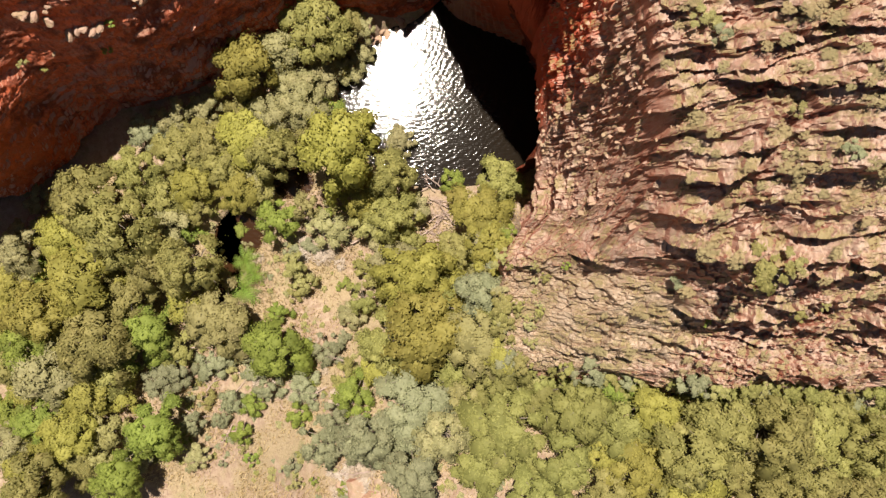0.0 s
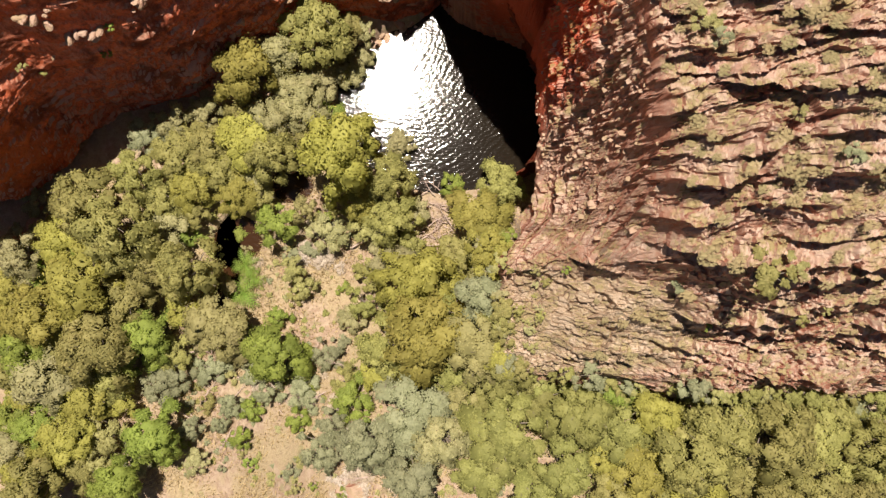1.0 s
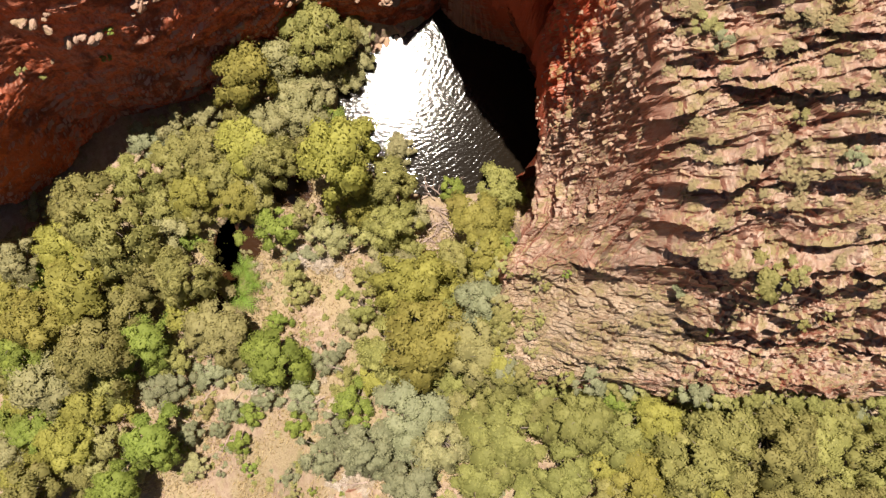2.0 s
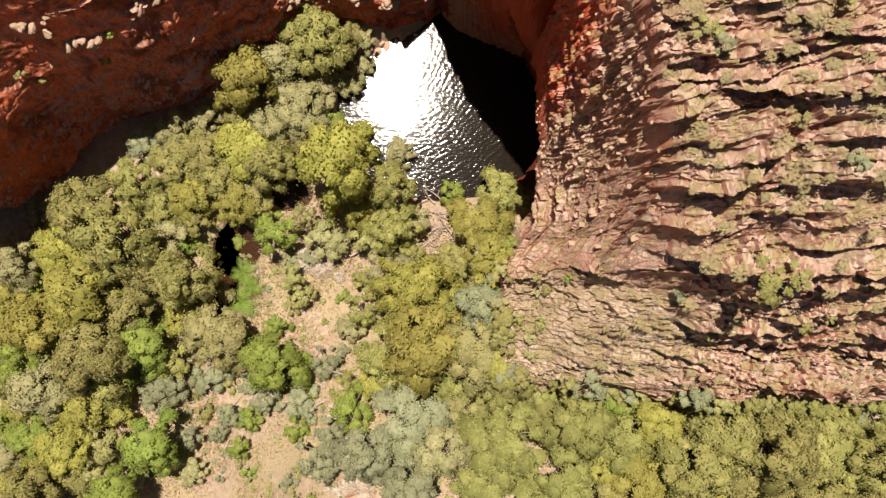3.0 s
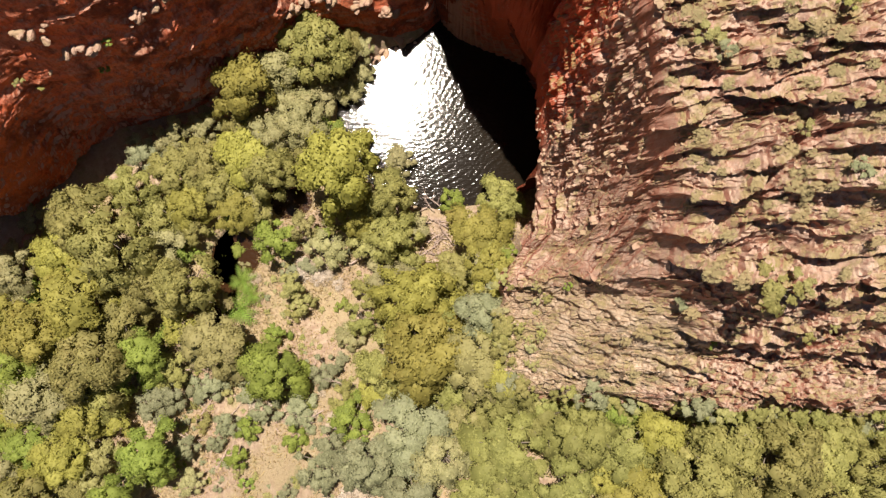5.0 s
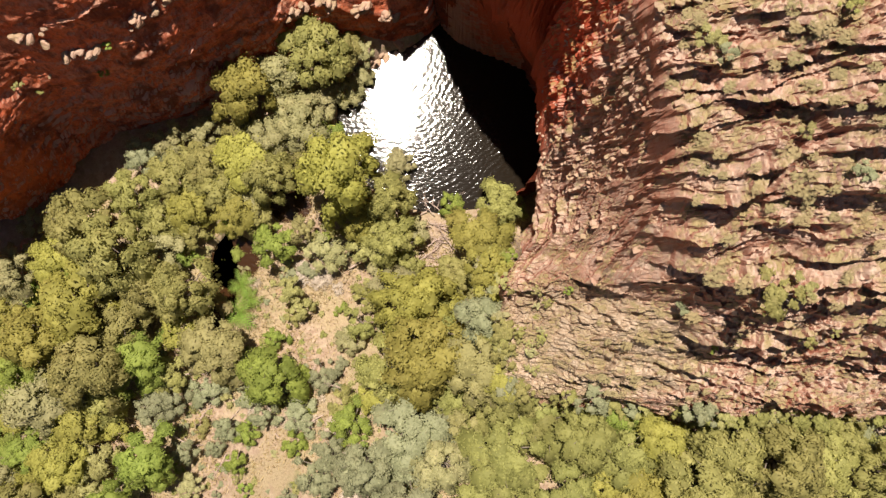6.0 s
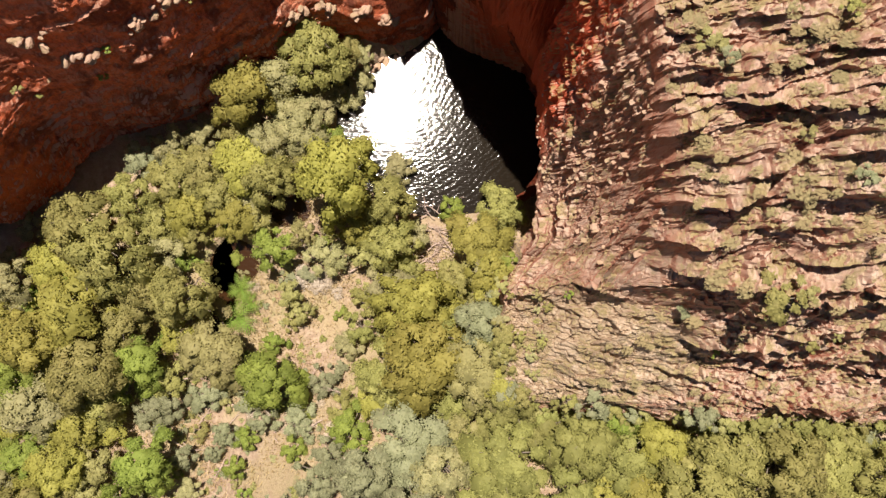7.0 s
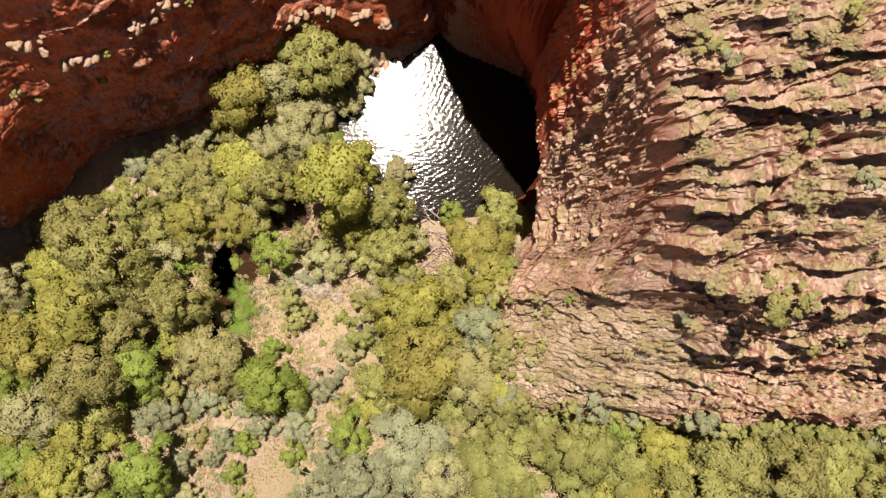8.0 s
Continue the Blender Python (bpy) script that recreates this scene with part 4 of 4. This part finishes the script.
# bushes rooted on the ledges of the east cliff
for x, y, r, kind in ((15.6, -0.6, 1.25, "olive"), (16.6, -0.4, 0.8, "khaki"), (13.0, -1.4, 0.5, "silver"), (10.6, 9.6, 0.75, "khaki"), (11.2, 9.0, 0.5, "silver"),
                      (15.0, 10.2, 0.5, "olive"), (16.9, 4.4, 0.6, "silver"), (15.5, -3.9, 0.35, "lush"), (7.9, -0.6, 0.4, "lush"), (14.6, 6.0, 0.45, "khaki"),
                      (12.0, 11.5, 0.5, "olive"), (17.6, 6.8, 0.5, "olive"), (19.5, -3.2, 0.55, "olive"), (20.3, -2.6, 0.45, "khaki")):
    undergrowth(kind, x, y, east_z(x, y), r)


# ---- spinifex tussocks on the ledges ----
def straw_material(name, a, b):
    k = Mat(name)
    info = k.n("ShaderNodeObjectInfo")
    geo = k.n("ShaderNodeNewGeometry")
    col = k.mix(geo.outputs["Random Per Island"], a, b)
    col = k.mix(k.math("MULTIPLY", info.outputs["Random"], 0.5), col, (0.3, 0.22, 0.12))
    return k.done(col, 0.8, 0.15)


SPINIFEX = straw_material("spinifex_blades", (0.16, 0.14, 0.065), (0.27, 0.23, 0.12))
STRAW = straw_material("dry_straw", (0.34, 0.25, 0.12), (0.54, 0.43, 0.24))


def tussock_mesh(seed):
    rng = np.random.default_rng(seed)
    cs, rs, ways = [], [], []
    for i in range(22):
        a, q = i * 2.4, math.sqrt((i + 0.5) / 22)
        z = 0.5 * math.sqrt(1 - 0.9 * q * q)
        cs.append((q * 0.8 * math.cos(a) + rng.normal() * 0.1, q * 0.8 * math.sin(a) + rng.normal() * 0.1, z * rng.uniform(0.5, 1.1)))
        rs.append(rng.uniform(0.14, 0.28))
        ways.append((0.6 * q * math.cos(a), 0.6 * q * math.sin(a), 1.0))
    return leaf_cloud("spinifex_tussock", np.array(cs), np.array(rs), 8, 0.2, rng, SPINIFEX, 0.8, 0.16, np.array(ways))


DRY_TWIGS = straw_material("grey_dead_twigs", (0.3, 0.25, 0.2), (0.5, 0.43, 0.36))


def dead_shrub_mesh(seed):
    rng = np.random.default_rng(seed)
    a, q = rng.uniform(0, math.tau, 30), np.sqrt(rng.uniform(0, 1, 30))
    cs = np.stack([q * 0.75 * np.cos(a), q * 0.75 * np.sin(a), 0.25 + 0.45 * (1 - q) + rng.uniform(0, 0.25, 30)], -1)
    ways = np.stack([0.5 * np.cos(a) * q, 0.5 * np.sin(a) * q, np.ones(30)], -1)
    return leaf_cloud("dead_shrub", cs, rng.uniform(0.16, 0.34, 30), 12, 0.22, rng, DRY_TWIGS, 0.8, 0.09, ways)


dead_forms = [dead_shrub_mesh(800 + i) for i in range(3)]
for i in range(72):
    cx, cy, sx, sy = ((-12.8, 0.4, 2.6, 2.2), (-10.0, 1.6, 2.6, 1.8), (-15.0, -10.5, 5.0, 2.4), (-8.0, -11.0, 3.5, 2.2), (-5.5, -17.0, 3.0, 1.6))[i % 5]
    x, y = scatter.gauss(cx, sx * 0.6), scatter.gauss(cy, sy * 0.6)
    r = scatter.uniform(0.35, 0.95)
    ob = new("dead_shrub", dead_forms[i % 3])
    ob.matrix_basis = pose(x, y, ground_z(x, y) - 0.12 * r, 0, 0, scatter.uniform(0, 360)) @ Matrix.Diagonal((r, r, r * 0.8, 1))
    tagged(ob, "pale grey leafless dead shrub on sandy ground", "shrub", group="dead shrubs on the sand")

tussocks = [tussock_mesh(60 + i) for i in range(5)]
placed = 0
while placed < 230:
    x, y = scatter.uniform(9.5, 26), scatter.choice((scatter.uniform(-7.5, 14), scatter.uniform(3, 12)))
    z = east_z(x, y)
    slope = abs(east_z(x, y + 0.5) - z) + abs(east_z(x + 0.5, y) - z)
    clump = noise.noise((x * 0.35, y * 0.5, 4.0))
    if slope > 1.1 or clump < scatter.uniform(-0.25, 0.35) or z < 9:
        continue
    ob = new("spinifex_tussock", scatter.choice(tussocks))
    r = scatter.uniform(0.16, 0.4)
    ob.matrix_basis = pose(x, y, z - 0.06, 0, 0, scatter.uniform(-15, 25)) @ Matrix.Diagonal((r * scatter.uniform(1.0, 2.0), r, r * 0.45, 1))
    tagged(ob, "straw-green spinifex tussock on a rock ledge", "grass tussock", group="spinifex tussocks on the ledges")
    placed += 1


# ---- dry grass on the open ground ----
def dry_grass():
    rng = np.random.default_rng(5)
    m = 80000
    x, y = rng.uniform(-32, 26, m), rng.uniform(-22, 9, m)
    dense = fbm(x * 0.3, y * 0.3, x * 0, 3, 77)
    keep = (dense > rng.uniform(-0.5, 0.3, m)) & (np.hypot((x - 0.5) / 11, (y - 16) / 10) > 1.05)
    x, y = x[keep], y[keep]
    m = len(x)
    z = ground_height(x, y)
    base = np.stack([x, y, z - 0.02], -1)
    a, lean = rng.uniform(0, math.tau, m), rng.uniform(0.2, 0.7, m)
    ln = rng.uniform(0.2, 0.6, m)
    tip = base + np.stack([np.cos(a) * lean * ln, np.sin(a) * lean * ln, ln], -1)
    side = np.stack([-np.sin(a), np.cos(a), 0 * a], -1) * rng.uniform(0.02, 0.05, (m, 1))
    co = np.stack([base - side, base + side, tip + side * 0.3, tip - side * 0.3], 1).reshape(-1, 3)
    me = bpy.data.meshes.new("dry_grass")
    me.from_pydata(co.tolist(), [], np.arange(4 * m).reshape(-1, 4).tolist())
    me.materials.append(STRAW)
    tagged(new("dry_grass", me), "straw-coloured dry grass blades on sandy ground", "grass", kind="stuff")


dry_grass()


# ---- boulders ----
def boulder_mesh(seed, mat):
    rng = random.Random(seed)
    bm = bmesh.new()
    bmesh.ops.create_icosphere(bm, subdivisions=2, radius=1)
    off = Vector((seed * 3.1, seed * 1.7, 0))
    planes = [(Vector((rng.gauss(0, 1), rng.gauss(0, 1), rng.gauss(0, 1))).normalized(), rng.uniform(0.55, 0.85)) for _ in range(9)]
    for v in bm.verts:
        p = v.co.copy()
        for n, d in planes:
            over = p.dot(n) - d
            if over > 0:
                p -= n * over
        v.co = p * (1 + 0.12 * noise.fractal(p * 2.2 + off, 1.0, 2.0, 3))
        v.co.z *= 0.7
    me = bpy.data.meshes.new("boulder")
    bm.to_mesh(me)
    bm.free()
    me.materials.append(mat)
    return me


PALE_ROCKS = [boulder_mesh(i, ROCK_LOOSE) for i in range(1, 6)]


def boulder(x, y, z, r, label, group):
    ob = new("boulder", scatter.choice(PALE_ROCKS))
    ob.matrix_basis = pose(x, y, z - 0.12 * r, scatter.uniform(-12, 12), scatter.uniform(-12, 12), scatter.uniform(0, 360)) @ Matrix.Diagonal((r * scatter.uniform(0.9, 1.5), r, r, 1))
    tagged(ob, label, "rock", group=group)


for x, y, r in ((-6.3, 20.5, 0.75), (-5.3, 21.0, 0.65), (-4.5, 21.5, 0.5), (-7.2, 19.9, 0.55), (-3.8, 22.0, 0.4), (-8.1, 19.4, 0.4), (-5.8, 21.3, 0.4), (-4.9, 20.9, 0.3), (-3.1, 22.4, 0.32), (-6.9, 20.7, 0.35), (-2.7, 22.2, 0.4), (-3.5, 21.6, 0.35), (-2.0, 22.4, 0.3), (-4.2, 22.3, 0.5)):
    boulder(x, y, max(ground_z(x, y), -0.2), r, "pinkish boulder at the edge of the pool", "boulders round the pool")
for x, y, r in ((-9.6, 1.4, 0.5), (-10.4, 1.0, 0.35), (-10.9, 1.8, 0.4), (-8.8, 0.8, 0.3), (-12.6, 1.2, 0.35), (-11.8, 0.6, 0.3), (-15.2, -1.0, 0.3), (-6.6, -18.3, 1.1), (-5.5, -18.6, 0.8),
                (-7.8, -18.0, 0.6), (-23.0, -11.0, 0.5), (-22.0, -12.0, 0.4), (-14.2, -9.6, 0.3), (-20.0, -14.5, 0.4), (2.2, -15.0, 0.4), (-8.2, -13.8, 0.35)):
    boulder(x, y, ground_z(x, y), r, "pale weathered boulder half sunk in dry ground", "boulders on the slope")
for i in range(26):
    x = -40 + 0.27 * i + scatter.uniform(-0.6, 0.6)
    y = 2.5 + 0.6 * (x + 40) * 0.6 + scatter.uniform(-2.2, 0.6)
    boulder(x, y, ground_z(x, y), scatter.uniform(0.3, 0.9), "pink broken boulder at the foot of the red wall", "boulders at the wall foot")


# ---- dead wood ----
def dead_material():
    k = Mat("dead_wood")
    a = k.noise(5, 5, 0.7, stretch=(1, 1, 0.3))
    k.bump(a, 0.5, 0.02)
    return k.done(k.mix(a, (0.26, 0.18, 0.15), (0.5, 0.4, 0.35)), 0.9, 0.1)


DEAD = dead_material()


def dead_branch(x, y, z, length, turn, seed, label):
    rng = random.Random(seed)
    root = tagged(new("fallen_branch"), label, "branch", group="fallen branches")
    bm = bmesh.new()
    p = Vector((0, 0, 0.1))
    d = Vector((1, 0, 0.05))
    r = 0.025 + 0.016 * length
    for i in range(5):
        q = p + d.normalized() * length / 5
        limb(bm, p, q, r, r * 0.75, 6)
        if i > 0:
            for _ in range(2):
                side = (d + Vector((rng.uniform(-0.5, 0.5), rng.uniform(-1.3, 1.3), rng.uniform(0, 0.5)))).normalized()
                tip = q + side * length * rng.uniform(0.15, 0.4)
                limb(bm, q, tip, r * 0.5, r * 0.15, 5)
                limb(bm, q.lerp(tip, 0.6), q.lerp(tip, 0.6) + Vector((rng.uniform(-1, 1), rng.uniform(-1, 1), rng.uniform(0, 0.4))).normalized() * length * 0.14, r * 0.25, r * 0.08, 4)
        p, r = q, r * 0.78
        d = d + Vector((0, rng.uniform(-0.35, 0.35), rng.uniform(-0.06, 0.06)))
    part("limb", bm, DEAD, root)
    root.matrix_basis = pose(x, y, z, 0, 0, turn)


for i in range(30):
    x, y = scatter.uniform(-2.4, 1.3), scatter.uniform(1.4, 6.6)
    dead_branch(x, y, ground_z(x, y) + 0.15 * (i % 4), scatter.uniform(1.4, 3.2), scatter.uniform(-60, 70) + (180 if i % 2 else 0), 300 + i, "bleached dead branches piled below the pool")
for i, (x, y, ln, turn) in enumerate(((-8.5, 1.2, 4.0, 35), (-24.5, -14.0, 3.0, -30), (-22.0, -12.5, 2.6, 60), (-23.5, -8.5, 3.2, 10), (-16.5, -8.3, 2.6, 20), (4.6, -10.6, 3.0, 70), (-28.0, -6.5, 3.0, 100),
                                      (-7.5, -9.5, 2.2, 150), (9.5, -12.0, 2.6, 100), (-19.0, -10.5, 2.2, -40))):
    dead_branch(x, y, ground_z(x, y) + 0.4, ln, turn, 340 + i, "bleached grey fallen branch on dry ground")


for i in range(24):
    x, y = scatter.uniform(-26, -5), scatter.uniform(-17, -6)
    dead_branch(x, y, ground_z(x, y) + 0.25, scatter.uniform(1.0, 2.2), scatter.uniform(0, 360), 400 + i, "bleached grey fallen branch on dry ground")


# ---- palms by the pond ----
FROND = leaf_material("palm_leaflets", (0.085, 0.145, 0.025), (0.165, 0.25, 0.045), (0.2, 0.25, 0.06))


def palm(x, y, r, seed):
    rng = random.Random(seed)
    root = tagged(new("palm"), "bright green young fan of palm fronds by the pond", "palm", group="palms by the pond")
    bm = bmesh.new()
    limb(bm, (0, 0, -0.2), (0, 0, 0.5), 0.12, 0.1, 8)
    part("trunk", bm, BARK, root)
    for i in range(11):
        bm = bmesh.new()
        arch, ln = rng.uniform(0.35, 0.8), rng.uniform(0.8, 1.1)
        spine = [Vector((ln * t, 0, 0.5 + arch * 1.1 * t - 1.0 * arch * t * t * 1.4)) for t in (0, 0.15, 0.3, 0.45, 0.6, 0.75, 0.9, 1.0)]
        for j in range(1, 8):
            w = 0.2 * math.sin(math.pi * (j / 8) ** 0.8) + 0.05
            for sgn in (-1, 1):
                a, b = spine[j - 1], spine[j]
                tip = b + Vector((0.16, sgn * w, -0.06))
                bm.faces.new([bm.verts.new(q) for q in (a, a.lerp(b, 0.75), tip)])
        f = part("frond", bm, FROND, root)
        f.matrix_basis = pose(0, 0, 0, 0, 0, i * 137.5)
    root.matrix_basis = pose(x, y, ground_z(x, y), 0, 0, seed * 20) @ Matrix.Diagonal((r, r, r, 1))


for i, (x, y, r) in enumerate(((-18.4, -0.4, 1.5), (-18.5, -3.0, 1.7), (-17.6, -1.7, 1.1), (-19.8, 5.0, 1.0))):
    palm(x, y, r, 500 + i)


# ---- loose and jutting stones on the cliff ----
def stone_mesh(seed):
    rng = random.Random(seed)
    bm = bmesh.new()
    bmesh.ops.create_cube(bm, size=1.6)
    bmesh.ops.bevel(bm, geom=bm.edges[:], offset=0.22, segments=1, affect="EDGES")
    for v in bm.verts:
        v.co += Vector((rng.gauss(0, 0.11), rng.gauss(0, 0.11), rng.gauss(0, 0.09)))
        v.co.z *= 0.6
    me = bpy.data.meshes.new("stone")
    bm.to_mesh(me)
    bm.free()
    me.materials.append(ROCK_LOOSE)
    return me


STONES = [stone_mesh(700 + i) for i in range(8)]
flat = [q.ravel() for q in EAST]
pick = np.flatnonzero((flat[0] > 5) & (flat[0] < 27) & (flat[1] > -8) & (flat[1] < 14.5) & (flat[2] > 12))
stones = 0
while stones < 300:
    i = int(pick[scatter.randrange(len(pick))])
    x, y, z = float(flat[0][i]), float(flat[1][i]), float(flat[2][i])
    edge_zone = x < 10.5 and y > 5
    if not edge_zone and (stones < 200 or y < 1):
        continue
    if not edge_zone and noise.noise((x * 0.3, y * 0.45, 8.0)) < scatter.uniform(-0.3, 0.4):
        continue
    ob = new("stone", scatter.choice(STONES))
    r = scatter.uniform(0.06, 0.17) if edge_zone else scatter.uniform(0.08, 0.26)
    ob.matrix_basis = pose(x, y, z - 0.12 * r, scatter.uniform(-15, 15), scatter.uniform(-15, 15), scatter.uniform(-25, 35)) @ Matrix.Diagonal((r * scatter.uniform(1.0, 2.1), r, r * 0.9, 1))
    ob.parent = EAST_CLIFF
    stones += 1


# stones and a few tufts caught on the west wall
wx, wy, wz = (q.ravel() for q in WEST)
pick_west = np.flatnonzero((wx > -38) & (wx < -3) & (wy < 26) & (wz > 8))
# heaps of pale rubble caught on its ledges: x, height, half width, how many
RUBBLE = [(-27.8, 18.0, 1.2, 12), (-26.0, 15.6, 1.3, 9), (-21.6, 16.2, 0.7, 9), (-19.6, 16.6, 1.0, 9), (-17.3, 7.6, 0.6, 5), (-12.0, 7.1, 0.9, 9), (-9.8, 7.0, 0.7, 12), (-7.0, 5.9, 0.8, 12), (-4.7, 4.9, 0.7, 9), (-22.6, 3.2, 0.7, 6)]
heaps = [(x + scatter.uniform(-wide, wide), z + scatter.gauss(0, 0.35), True) for x, z, wide, count in RUBBLE for _ in range(count)]
for i in range(26):
    j = int(pick_west[scatter.randrange(len(pick_west))])
    heaps.append((float(wx[j]), float(wz[j]), False))
for sx, sz, heap in heaps:
    j = int(np.argmin((wx - sx) ** 2 + (wz - sz) ** 2))
    ob = new("stone", scatter.choice(PALE_ROCKS))
    r = scatter.uniform(0.16, 0.46) if heap else scatter.uniform(0.1, 0.24)
    ob.matrix_basis = pose(float(wx[j]), float(wy[j]) - 0.35 * r, float(wz[j]), scatter.uniform(-20, 20), scatter.uniform(-20, 20), scatter.uniform(0, 180)) @ Matrix.Diagonal((r * scatter.uniform(1.0, 1.8), r, r, 1))
    ob.parent = WEST_CLIFF
for sx, sz in ((-31.2, 14.0), (-30.4, 12.8), (-25.4, 13.0), (-18.2, 15.2), (-24.0, 15.4), (-10.2, 10.5)):
    j = int(np.argmin((wx - sx) ** 2 + (wz - sz) ** 2))
    undergrowth(scatter.choice(["olive", "lush", "khaki"]), float(wx[j]), float(wy[j]) - 0.15, float(wz[j]), scatter.uniform(0.3, 0.55))
